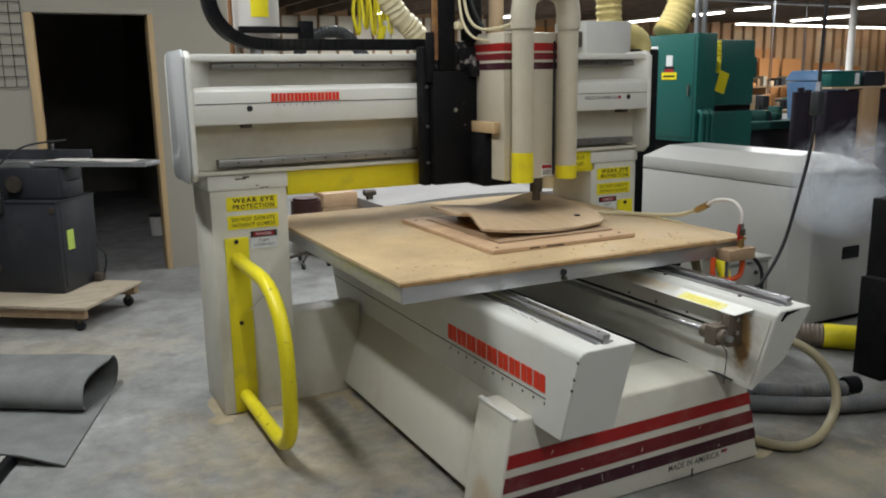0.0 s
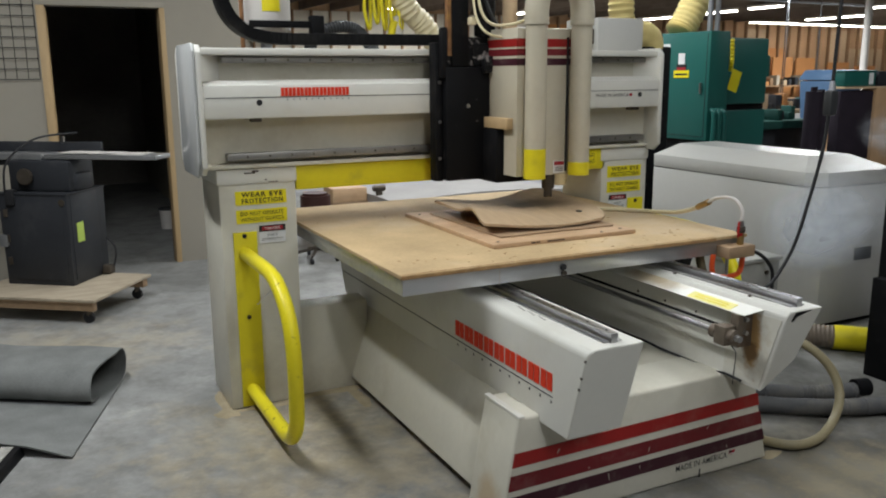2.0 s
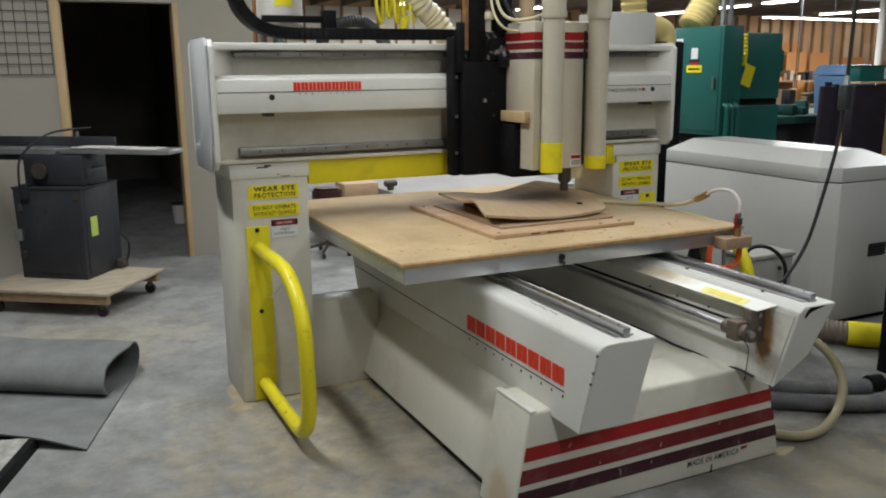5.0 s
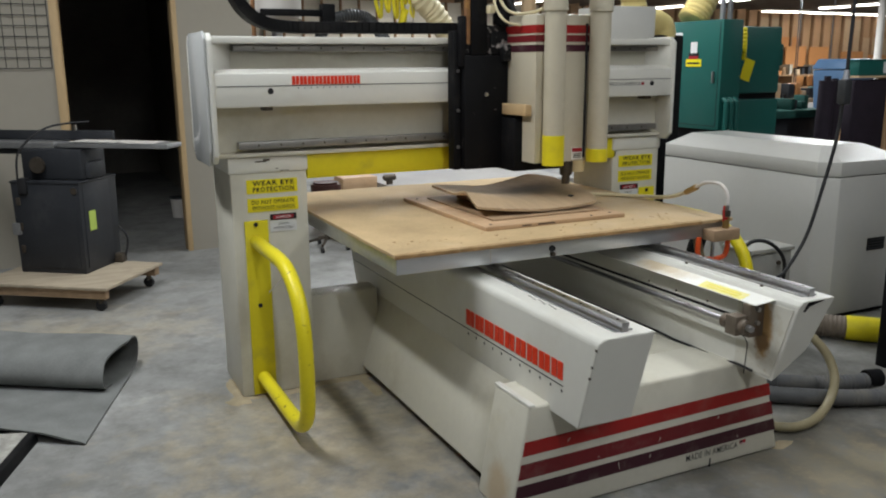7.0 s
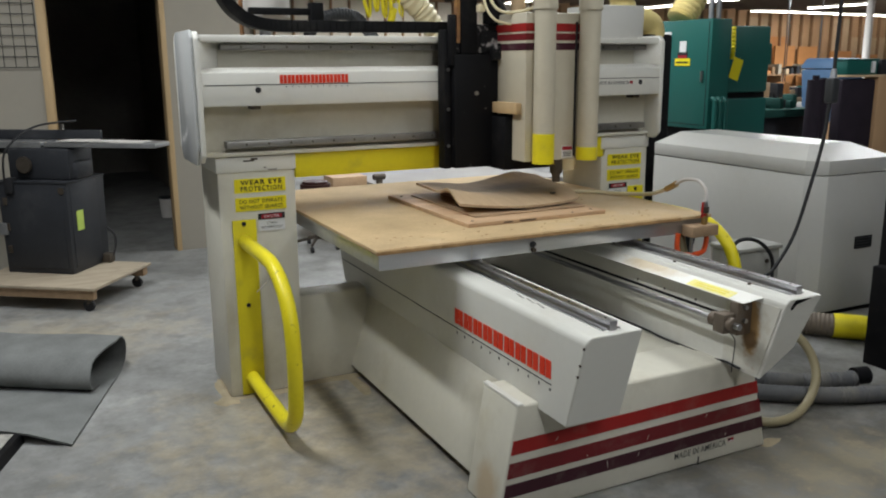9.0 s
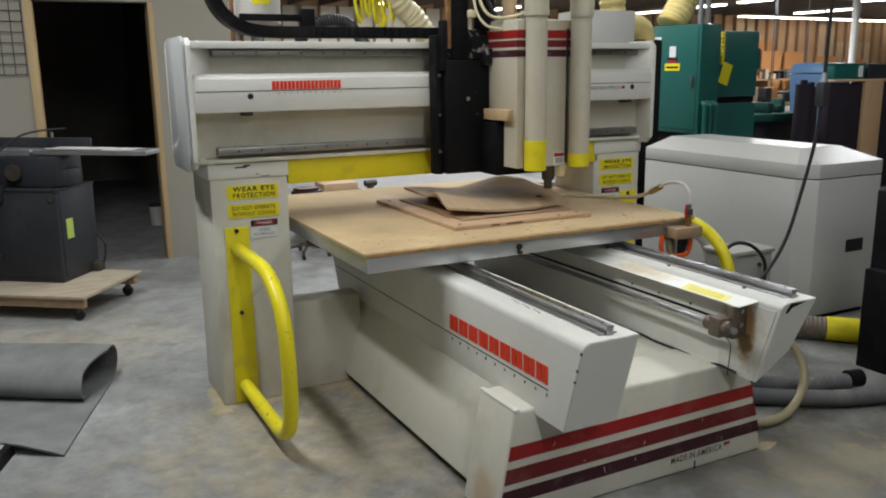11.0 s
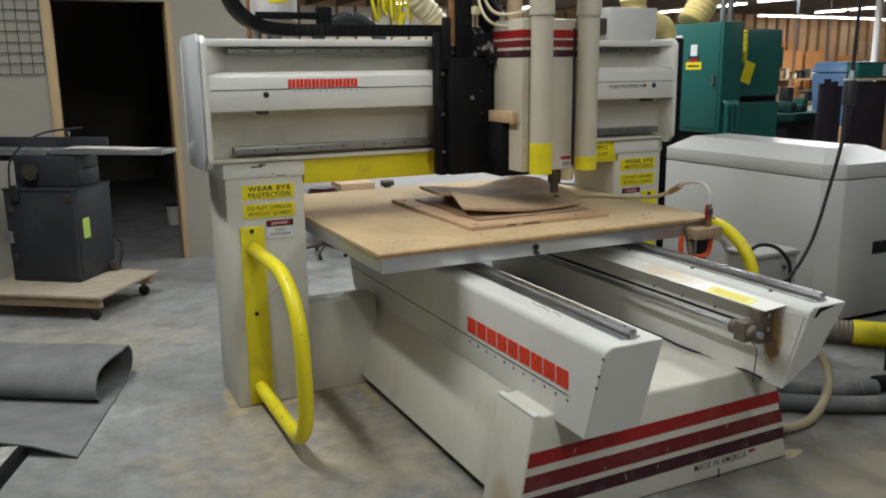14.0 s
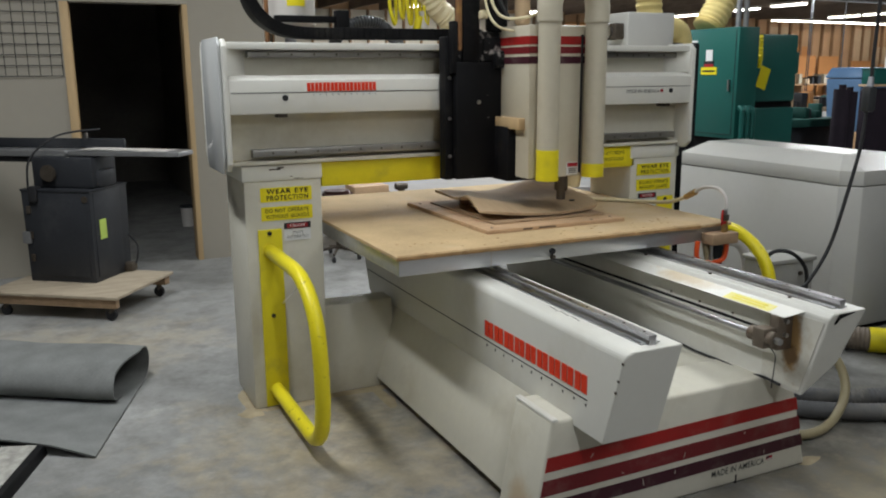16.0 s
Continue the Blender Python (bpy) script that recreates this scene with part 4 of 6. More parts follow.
# brown stain near the cutter, with the head's shade painted into it
bloom(PANEL_PLY, (0.14, 0.10, 0.03), (0.30, 0.20, 0.3), (0.15, 0.095, 0.06), 7, 0.72, 1.2, 0.75)
panel = thing("bent_plywood_panel", (1.33, -0.45, TZ + 0.055), "brown bent plywood seat panel being trimmed on a jig", "plywood panel")
part("panel_sheet", bent_panel(), PANEL_PLY, panel)
hz = panel_height(0.80, 0.25)
part("dowel_hole", cyl((1.52, -0.62, hz - 0.006), (1.52, -0.62, hz + 0.0015), 0.014, seg=14), INK, panel)

clamp = thing("c_clamp", (1.905, -1.168, 0.65), "orange steel C-clamp on the table edge", "clamp")
part("clamp_frame", tube([(1.820, -1.17, 0.765), (1.817, -1.17, 0.705), (1.836, -1.17, 0.672), (1.899, -1.17, 0.660), (1.967, -1.17, 0.666), (1.987, -1.17, 0.705), (1.987, -1.17, 0.765)], 0.0115, 10, 5), ORANGE, clamp)
part("clamp_screw", cyl((1.900, -1.17, 0.640), (1.900, -1.17, 0.745), 0.008, seg=10), STEEL, clamp)
wood = solid("wood_block", box(1.875, 2.025, -1.205, -1.1285, 0.744, 0.794, 0.004), PLY_DARK, "pine block clamped to the table edge", "wood block", at=(1.925, -1.17, 0.744))
valve = thing("air_valve", (1.967, -1.173, 0.794), "brass air valve with a red handle and a milky hose", "air valve")
part("valve_body", cyl((1.967, -1.173, 0.794), (1.967, -1.173, 0.848), 0.015, seg=12, bevel=0.003), BRASS, valve)
part("valve_nut", cyl((1.967, -1.173, 0.848), (1.967, -1.173, 0.874), 0.019, seg=6), IRON, valve)
part("red_handle", box(1.936, 1.946, -1.187, -1.180, 0.828, 0.898, 0.003), RED_CAP, valve)
part("handle_arm", box(1.940, 1.967, -1.187, -1.181, 0.835, 0.845), RED_CAP, valve)
part("hose_barb", cyl((1.967, -1.173, 0.874), (1.967, -1.173, 0.898), 0.011, seg=10), STEEL, valve)
part("hose", tube([(1.967, -1.173, 0.893), (1.974, -1.163, 0.945), (1.977, -1.11, 0.982), (1.982, -1.017, 0.976), (1.998, -0.933, 0.940)], 0.008, 10), WHITE_SHEET, valve, "milky clear hose")
part("coupling", cyl((1.995, -0.949, 0.947), (2.014, -0.86, 0.909), 0.015, seg=10, bevel=0.003), BRASS, valve)
part("air_hose", tube([(2.014, -0.86, 0.909), (2.025, -0.72, 0.865), (1.995, -0.52, 0.843), (1.915, -0.40, 0.841), (1.80, -0.33, 0.841), (1.64, -0.30, 0.841)], 0.010, 10), CREAM_HOSE, valve, "cream air hose lying on the board")
chips = B()
rng = random.Random(4)
for i in range(70):
    x, y = rng.uniform(0.45, 1.9), rng.uniform(-1.2, -0.92) if rng.random() < 0.7 else rng.uniform(-0.9, 0.2)
    s = rng.uniform(0.002, 0.006)
    if not (0.88 < x < 1.64 and y > -0.93):
        box(x, x + s * 2.2, y, y + s, TZ - 0.0005, TZ + 0.0015, bm=chips)
tagged(part("gouges", chips, BOARD_EDGE, table, "small dark gouges and chips in the board"), kind="stuff")
for x0, x1 in ((0.397, 0.66), (0.663, 1.12), (1.123, 1.50), (1.503, 1.86)):
    part("chipped_edge", prism([(TY0 - 0.0015, 0.814), (TY0 + 0.006, 0.814), (TY0 + 0.012, 0.8312), (TY0 + 0.004, 0.8312), (TY0 - 0.0015, 0.826)], "x", x0, x1), BOARD_EDGE, table)
part("screw", cyl((1.085, TY0 + 0.010, 0.762), (1.085, TY0 - 0.004, 0.762), 0.010, seg=8), IRON, table)
part("scale_line", box(0.80, 0.804, TY0 + 0.0105, TY0 + 0.013, 0.75, 0.81), WHITE_SHEET, table)


# worn tape on the right beam end, ties on the guard rail
part("black_tape", hexa([(1.585, YF - 0.002, ZR - 0.030), (1.605, YF - 0.003, ZR - 0.012), (1.605, YF + 0.004, ZR - 0.012), (1.585, YF + 0.006, ZR - 0.030)],
                        [(1.600, YF - 0.0045, ZR + 0.004), (1.675, YF - 0.0045, ZR + 0.004), (1.675, YF, ZR + 0.004), (1.600, YF, ZR + 0.004)]), BLACK, rail_r, "worn black tape")
post_l = bpy.data.objects["upright"]
part("zip_tie", cyl((0.075, -0.30, 0.575), (0.12, -0.47, 0.70), 0.0022, seg=6), WHITE_SHEET, post_l, "white plastic zip tie")
part("green_string", tube([(0.112, -0.47, 0.700), (0.122, -0.46, 0.66), (0.118, -0.465, 0.62), (0.125, -0.46, 0.58)], 0.004, 6, 4), mat("green_string", (0.03, 0.5, 0.1), 0.6, bump=0), post_l, "bright green string")

for x0, z0, w, hh in ((0.115, 1.092, 0.05, 0.006), (0.15, 1.098, 0.03, 0.008), (0.225, 1.050, 0.04, 0.003), (0.205, 1.06, 0.012, 0.004)):
    part("scuff", box(x0, x0 + w, -0.0072, -0.004, z0, z0 + hh), IRON, post_l, "dark scuff mark")
for k in range(9):
    y = -1.40 + 0.022 * k
    part("scratch", box(0.785 + 0.004 * (k % 3), 0.790 + 0.004 * (k % 3), y, y + 0.012, ZR - 0.001, ZR + 0.0008), IRON, rail_l, "short dark scratch")
for z, yy in ((0.56, -1.693), (0.66, -1.722), (0.60, -1.704)):
    part("chip", box(0.7205, 0.726, yy - 0.001, yy + 0.006, z, z + 0.008), IRON, rail_l, "chipped paint")

# ---- along the wall ----
pail = thing("plastic_pail", (0.46, 5.0, 0), "pale plastic pail on the store room floor", "pail")
part("pail_body", cyl((0.46, 5.0, 0.0), (0.46, 5.0, 0.20), 0.065, 0.078, seg=24), WHITE_SHEET, pail)
part("pail_rim", cyl((0.46, 5.0, 0.19), (0.46, 5.0, 0.21), 0.083, seg=24, bevel=0.004), CHARCOAL, pail, "dark rim")
grid = thing("wire_grid", (-1.1, 3.315, 1.497), "black welded wire grid panel hung on the wall", "wire grid")
for i in range(14):
    x = -0.60 - i * 0.0762
    part("wire", cyl((x, 3.320, 1.497), (x, 3.320, 2.716), 0.0032, seg=6), RUBBER, grid)
for i in range(17):
    z = 1.497 + i * 0.0762
    part("wire", cyl((-1.595, 3.314, z), (-0.60, 3.314, z), 0.0032, seg=6), RUBBER, grid)
for x in (-0.7, -1.4):
    part("hook", box(x - 0.01, x + 0.01, 3.31, 3.337, 2.63, 2.66), STEEL, grid)

U, V = Vector((-0.81, 0.586, 0)).normalized(), Vector((0.586, 0.81, 0)).normalized()


def turned(c, u0, u1, v0, v1, z0, z1, bevel=0.0, taper=0.0):
    """A block beside the corner c, along the two turned directions."""
    c = Vector((c[0], c[1], 0))
    low = [c + U * u + V * v + Vector((0, 0, z0)) for u, v in ((u0, v0), (u0, v1), (u1, v1), (u1, v0))]
    top = [c + U * u + V * v + Vector((0, 0, z1)) for u, v in ((u0 + taper, v0 + taper), (u0 + taper, v1 - taper), (u1 - taper, v1 - taper), (u1 - taper, v0 + taper))]
    return hexa(low, top, bevel)


D = (-0.46, 1.715)
dolly = thing("dolly", (-0.5, 2.35, 0), "plywood dolly on black swivel casters", "dolly")
part("deck", turned(D, 0, 0.92, 0, 0.70, 0.145, 0.165, 0.003), DIRTY_PLY, dolly)
part("rail", turned(D, 0.02, 0.90, 0.02, 0.06, 0.085, 0.145, 0.003), PLY_DARK, dolly)
part("rail", turned(D, 0.02, 0.90, 0.62, 0.68, 0.085, 0.145, 0.003), PLY_DARK, dolly)
for u in (0.08, 0.82):
    for v in (0.06, 0.64):
        c = Vector((D[0], D[1], 0)) + U * u + V * v
        wheel = part("caster", box(c.x - 0.016, c.x + 0.016, c.y - 0.02, c.y + 0.02, 0.05, 0.087, 0.004), IRON, dolly)
        part("wheel", cyl(c + V * 0.014 + Vector((0, 0, 0.036)), c - V * 0.014 + Vector((0, 0, 0.036)), 0.036, seg=18, bevel=0.004), RUBBER, wheel)
J = (-0.545, 2.155)
jointer = thing("jointer", (-0.6, 2.35, 0.165), "charcoal jointer with long grey cast tables", "jointer")
part("cabinet", turned(J, 0, 0.48, 0, 0.42, 0.165, 0.77, 0.006, -0.006), CHARCOAL, jointer)
part("cabinet_lid", turned(J, -0.012, 0.492, -0.012, 0.432, 0.766, 0.78, 0.004), CHARCOAL, jointer)
part("door_panel", turned(J, 0.03, 0.43, -0.006, 0.002, 0.20, 0.74, 0.003), CHARCOAL, jointer)
part("side_panel", turned(J, -0.008, 0.002, 0.03, 0.33, 0.20, 0.76, 0.003), CHARCOAL, jointer)
for z in (0.30, 0.45, 0.62):
    part("hinge", turned(J, 0.425, 0.455, -0.014, 0.0, z, z + 0.05, 0.003), IRON, jointer)
part("front_bracket", turned(J, 0.44, 0.50, -0.02, 0.05, 0.42, 0.50, 0.008), CAST, jointer)
part("handwheel", cyl(Vector((J[0], J[1], 0.88)) + V * 0.02 + U * 0.30, Vector((J[0], J[1], 0.88)) + V * 0.045 + U * 0.30, 0.055, seg=20, bevel=0.006), IRON, jointer)
part("motor_hump", turned(J, -0.03, 0.10, 0.10, 0.30, 0.78, 0.90, 0.03), CHARCOAL, jointer)
part("gib_screw", cyl(Vector((J[0], J[1], 1.085)) + V * 0.27 + U * 0.16, Vector((J[0], J[1], 1.125)) + V * 0.27 + U * 0.16, 0.012, seg=10), STEEL, jointer)
part("bed_casting", turned(J, 0.0, 0.44, 0.06, 0.34, 0.78, 0.985, 0.02), CHARCOAL, jointer)
part("infeed_table", turned(J, 0.20, 0.92, 0.08, 0.28, 0.985, 1.025, 0.006), CAST, jointer, "grey cast iron infeed table")
part("outfeed_table", turned(J, -0.60, 0.18, 0.08, 0.28, 0.992, 1.022, 0.006), CAST, jointer, "grey cast iron outfeed table")
part("table_web", turned(J, 0.44, 0.85, 0.14, 0.22, 0.94, 0.985, 0.01), CHARCOAL, jointer)
part("fence", turned(J, -0.12, 0.98, 0.26, 0.285, 1.025, 1.09, 0.006), CHARCOAL, jointer, "dark steel fence")
part("knob", cyl(Vector((J[0], J[1], 0)) + V * -0.012 + U * 0.03 + Vector((0, 0, 0.72)), Vector((J[0], J[1], 0)) + U * 0.03 + Vector((0, 0, 0.72)), 0.022, seg=16), IRON, jointer)
part("switch_box", turned(J, 0.36, 0.42, -0.03, 0.03, 0.70, 0.80, 0.006), INK, jointer)
part("label_plate", turned(J, -0.012, -0.006, 0.075, 0.145, 0.445, 0.575), mat("label_green", (0.45, 0.58, 0.12), 0.5, bump=0), jointer, "pale green paper label")
c = Vector((J[0], J[1], 0))
part("power_cord", tube([c + U * 0.06 + V * 0.28 + Vector((0, 0, 1.15)), c + U * 0.25 + V * 0.1 + Vector((0, 0, 1.12)), c + U * 0.38 + V * -0.02 + Vector((0, 0, 0.98)), c + U * 0.41 + V * -0.03 + Vector((0, 0, 0.80))], 0.007), RUBBER, jointer)
part("power_cord", tube([c + U * -0.02 + V * 0.38 + Vector((0, 0, 0.42)), c + U * -0.07 + V * 0.40 + Vector((0, 0, 0.34)), c + U * -0.06 + V * 0.38 + Vector((0, 0, 0.22)), c + U * -0.03 + V * 0.34 + Vector((0, 0, 0.20))], 0.007), RUBBER, jointer)
part("motor_foot", turned(J, -0.06, 0.02, 0.33, 0.40, 0.168, 0.23, 0.01), IRON, jointer)
for i in range(3):
    solid("paper_sheet", turned(J, -0.50 + i * 0.19, -0.29 + i * 0.19, 0.085 + 0.02 * (i % 2), 0.25, 1.0235 + i * 0.003, 1.0265 + i * 0.003), WHITE_SHEET, "pale paper sheet on the jointer table", "paper", "papers on the jointer")

# rolled rubber mat on the floor
A, Bd = Vector((-0.84, 0.54, 0)), Vector((0.314, 0.95, 0)).normalized()
prof = [(0.0, 0.006), (0.10, 0.008), (0.25, 0.007), (0.50, 0.006), (0.75, 0.007), (0.88, 0.012), (0.95, 0.035), (0.985, 0.085), (0.965, 0.135), (0.90, 0.168), (0.80, 0.176),
        (0.70, 0.172), (0.62, 0.158), (0.56, 0.128), (0.525, 0.085), (0.525, 0.045), (0.56, 0.020), (0.62, 0.018)]
bm = B()
corner = Vector((-0.690, -0.205, 0))
rows = []
line = smooth_line([(s, 0, z) for s, z in prof], 3)
for p, side in [(p, 1) for p in line] + [(p, 0) for p in line[::-1]]:
    i = line.index(p)
    d = (line[min(i + 1, len(line) - 1)] - line[max(i - 1, 0)]).normalized()
    q = p + Vector((d.z, 0, -d.x)) * (0.0045 * (1 if side else -1))
    w = corner + Bd * q.x + Vector((0, 0, max(q.z, 0.002)))
    rows.append((w, p))
n = len(rows)
ends = []
for k in range(9):
    row = []
    for w, q in rows:
        lean = 0.065 * min(1.0, max(0.0, (0.80 - q.x) / 0.22)) if k == 0 and q.z > 0.015 else 0.0
        lift = 0.055 * math.exp(-q.x / 0.11) * (1 - math.exp(-1.1 * k)) + (0.006 * math.sin(k * 1.7 + q.x * 7) if k and q.z > 0.03 else 0.0)
        row.append(bm.verts.new(w + A * (1.5 * k / 8 + lean) + Vector((0, 0, lift))))
    ends.append(row)
for a, b in zip(ends, ends[1:]):
    for i in range(n):
        bm.faces.new((a[i], a[(i + 1) % n], b[(i + 1) % n], b[i]))
half = n // 2
for i in range(half - 1):
    for e in (ends[0], ends[-1]):
        bm.faces.new((e[i], e[i + 1], e[n - 2 - i], e[n - 1 - i]))
solid("rubber_mat", bm, MAT_GREY, "grey rubber mat rolled up at one end", "rubber mat")
bar = thing("slab_strip", (-1.05, -0.2, 0), "black edged speckled slab strip on the floor", "slab strip")
part("slab_side", hexa([(-0.862, -0.07, 0), (-0.862 - 0.32, -0.07 + 0.11, 0), (-1.15 - 0.32, -0.88 + 0.11, 0), (-1.15, -0.88, 0)],
                       [(-0.872, -0.075, 0.044), (-0.872 - 0.30, -0.075 + 0.10, 0.044), (-1.158 - 0.30, -0.875 + 0.10, 0.044), (-1.158, -0.875, 0.044)], 0.002), BLACK, bar)
part("slab_top", hexa([(-0.90, -0.075, 0.0435), (-1.17, 0.02, 0.0435), (-1.45, -0.78, 0.0435), (-1.185, -0.872, 0.0435)],
                      [(-0.90, -0.075, 0.047), (-1.17, 0.02, 0.047), (-1.45, -0.78, 0.047), (-1.185, -0.872, 0.047)]), mat("speckled_slab", (0.33, 0.32, 0.29), 0.7, var=0.5, scale=22, bump=0.2), bar)

# ---- beside the machine ----
cab = thing("equipment_cabinet", (3.61, 0.3, 0), "low grey-white enamelled cabinet with a sloped lid", "cabinet")
CX0, CX1, CY0, CY1 = 3.29, 3.93, -0.40, 1.00
foot = [(CX0 + 0.09, CY0), (CX1, CY0), (CX1, CY1), (CX0, CY1), (CX0, CY0 + 0.09)]
part("body", prism(foot, "z", 0.03, 0.855, 0.006), CABINET, cab)
part("skirt", prism([(CX0 + 0.12, CY0 + 0.03), (CX1 - 0.03, CY0 + 0.03), (CX1 - 0.03, CY1 - 0.03), (CX0 + 0.03, CY1 - 0.03), (CX0 + 0.03, CY0 + 0.12)], "z", 0.0, 0.03), BLACK, cab)
part("lid_rim", prism(foot, "z", 0.861, 0.945, 0.004), CABINET, cab)
bm = B()
inset = [(CX0 + 0.16, CY0 + 0.175), (CX1 - 0.18, CY0 + 0.17), (CX1 - 0.18, CY1 - 0.12), (CX0 + 0.13, CY1 - 0.12), (CX0 + 0.14, CY0 + 0.19)]
lo, hi = [bm.verts.new((x, y, 0.944)) for x, y in foot], [bm.verts.new((x, y, 1.025)) for x, y in inset]
for i in range(5):
    bm.faces.new((lo[i], lo[(i + 1) % 5], hi[(i + 1) % 5], hi[i]))
bm.faces.new(hi)
bm.faces.new(lo[::-1])
part("lid", bm, CABINET, cab, "sloped enamelled lid", 10)
part("vent", box(3.66, 3.81, CY0 - 0.004, CY0 + 0.002, 0.40, 0.475), BLACK, cab, "black louvred vent")
for i in range(4):
    part("slat", box(3.665, 3.805, CY0 - 0.007, CY0 - 0.003, 0.408 + i * 0.017, 0.415 + i * 0.017), GREY_DUCT, cab)
box_ = thing("junction_box", (2.66, -0.42, 0), "small grey electrical box on a stand behind the machine", "electrical box")
part("box_body", box(2.60, 2.90, -0.52, -0.32, 0.29, 0.51, 0.008), BOX_GREY, box_)
part("box_lid", box(2.59, 2.91, -0.53, -0.31, 0.51, 0.535, 0.006), BOX_GREY, box_)
part("stand", box(2.68, 2.82, -0.47, -0.37, 0, 0.29), GREY_DUCT, box_)
part("knob", cyl((2.80, -0.53, 0.45), (2.80, -0.518, 0.45), 0.012, seg=12), IRON, box_)
cord = thing("pendant_power_cable", (2.91, -0.75, 0.3), "black power cord hanging from the ceiling with an inline connector", "power cord")
part("cord", tube([(2.95, -0.75, 3.46), (2.93, -0.75, 2.4), (2.91, -0.75, 1.60), (2.905, -0.75, 1.43), (2.895, -0.75, 1.29), (2.878, -0.75, 1.13), (2.815, -0.75, 0.90), (2.725, -0.75, 0.645), (2.60, -0.75, 0.48), (2.52, -0.74, 0.42), (2.45, -0.70, 0.2), (2.40, -0.66, 0.012)], 0.009, 10), RUBBER, cord)
part("connector", box(2.875, 2.93, -0.775, -0.725, 1.30, 1.425, 0.012), GREY_DUCT, cord, "grey inline connector")
part("strain_relief", cyl((2.905, -0.75, 1.42), (2.907, -0.75, 1.47), 0.018, 0.012, seg=12), PIPE_GREY, cord)
part("cord_loop", tube([(2.42, -0.60, 0.54), (2.50, -0.60, 0.605), (2.61, -0.60, 0.60), (2.71, -0.60, 0.54), (2.76, -0.60, 0.45), (2.74, -0.60, 0.28), (2.62, -0.62, 0.012)], 0.010, 10), RUBBER, cord)
blk = thing("black_cabinet", (3.2, -1.1, 0), "black steel cabinet beside the machine", "cabinet")
part("body", box(3.05, 3.5, -1.2, -1.0, 0.0, 0.90, 0.006), BLACK, blk)
part("side_box", box(2.985, 3.05, -1.18, -1.02, 0.0, 0.51, 0.004), BLACK, blk)
for name, lab, pts, r, m, ribs in (
        ("suction_duct", "brown ribbed duct with a yellow cuff on the floor", [(2.70, -0.24, 0.072), (2.98, -0.47, 0.072), (3.20, -0.70, 0.072)], 0.060, BROWN_DUCT, 0.006),
        ("floor_duct", "dark grey flexible duct on the floor", [(1.95, -0.78, 0.042), (2.25, -1.02, 0.042), (2.47, -1.16, 0.042), (2.66, -1.235, 0.05)], 0.036, FLOOR_DUCT, 0.003),
        ("floor_duct", "dark grey flexible duct on the floor", [(1.90, -0.92, 0.042), (2.22, -1.20, 0.042), (2.50, -1.36, 0.042), (2.80, -1.43, 0.042), (3.2, -1.45, 0.042)], 0.036, FLOOR_DUCT, 0.003)):
    d = thing(name, (pts[1][0], pts[1][1], 0), lab, "duct")
    part("duct", tube(pts, r, 16, 6, ribs, 0.022), m, d)
    if r > 0.05:
        part("cuff", tube([(3.18, -0.68, 0.072), (3.26, -0.76, 0.072), (3.34, -0.85, 0.072)], 0.068, 16, 4), YELLOW, d, "yellow cuff")
    elif pts[-1][0] < 2.7:
        part("collar", cyl((2.64, -1.23, 0.06), (2.71, -1.245, 0.06), 0.042, seg=16), BLACK, d)
hose = thing("drain_hose", (2.0, -1.48, 0), "milky yellow drain hose looping from the table to the floor", "hose")
part("hose", tube([(1.87, -1.34, 0.024), (1.90, -1.45, 0.024), (1.98, -1.52, 0.024), (2.12, -1.51, 0.027), (2.25, -1.47, 0.075), (2.305, -1.44, 0.155), (2.30, -1.40, 0.245), (2.25, -1.35, 0.325), (2.19, -1.28, 0.375), (2.05, -1.15, 0.45), (1.93, -1.02, 0.58), (1.90, -0.97, 0.75)], 0.0195, 14, 8), CLEAR_HOSE, hose)

# ---- behind the machine ----
stack = thing("board_stack", (2.6, 3.4, 0), "stack of sheet goods with a white board on top", "board stack")
part("stack_base", box(1.55, 3.70, 3.05, 3.9, 0.0, 0.435, 0.006), PLY_DARK, stack)
prof = [(1.88 + i * 0.14, 0.50 + 0.035 * math.sin(i / 12 * math.pi)) for i in range(13)]
bm = prism(prof + [(x, z - 0.075) for x, z in prof[::-1]], "y", 2.45, 3.9)
part("white_board", bm, BOARD_FACE, stack, "white faced board, slightly bowed")
solid("wood_offcut", box(1.56, 1.872, 3.05, 3.3, 0.436, 0.555, 0.004), PLY, "pale wood offcut on the board stack", "wood offcut")
stool = thing("shop_stool", (1.35, 2.88, 0), "dark maroon padded stool on thin casters", "stool")
part("seat", cyl((1.35, 2.88, 0.30), (1.35, 2.88, 0.565), 0.125, seg=28, bevel=0.02), DARK_MAROON, stool)
part("column", cyl((1.35, 2.88, 0.08), (1.35, 2.88, 0.30), 0.022, seg=12), IRON, stool)
for k in range(5):
    a = 2 * math.pi * k / 5 + 0.4
    foot_at = Vector((1.35 + 0.19 * math.cos(a), 2.88 + 0.19 * math.sin(a), 0))
    leg = part("leg", tube([(1.35, 2.88, 0.10), (foot_at.x, foot_at.y, 0.062)], 0.012, 8, 2), IRON, stool)
    part("caster", cyl(foot_at + Vector((-0.01, 0, 0.025)), foot_at + Vector((0.01, 0, 0.025)), 0.025, seg=12), RUBBER, leg)
solid("small_motor", cyl((1.87, 2.90, 0.56), (1.98, 2.90, 0.56), 0.027, seg=18, bevel=0.006, bm=box(1.90, 1.95, 2.88, 2.92, 0.50, 0.55, 0.004)), IRON, "small dark motor lying on the board stack", "motor")
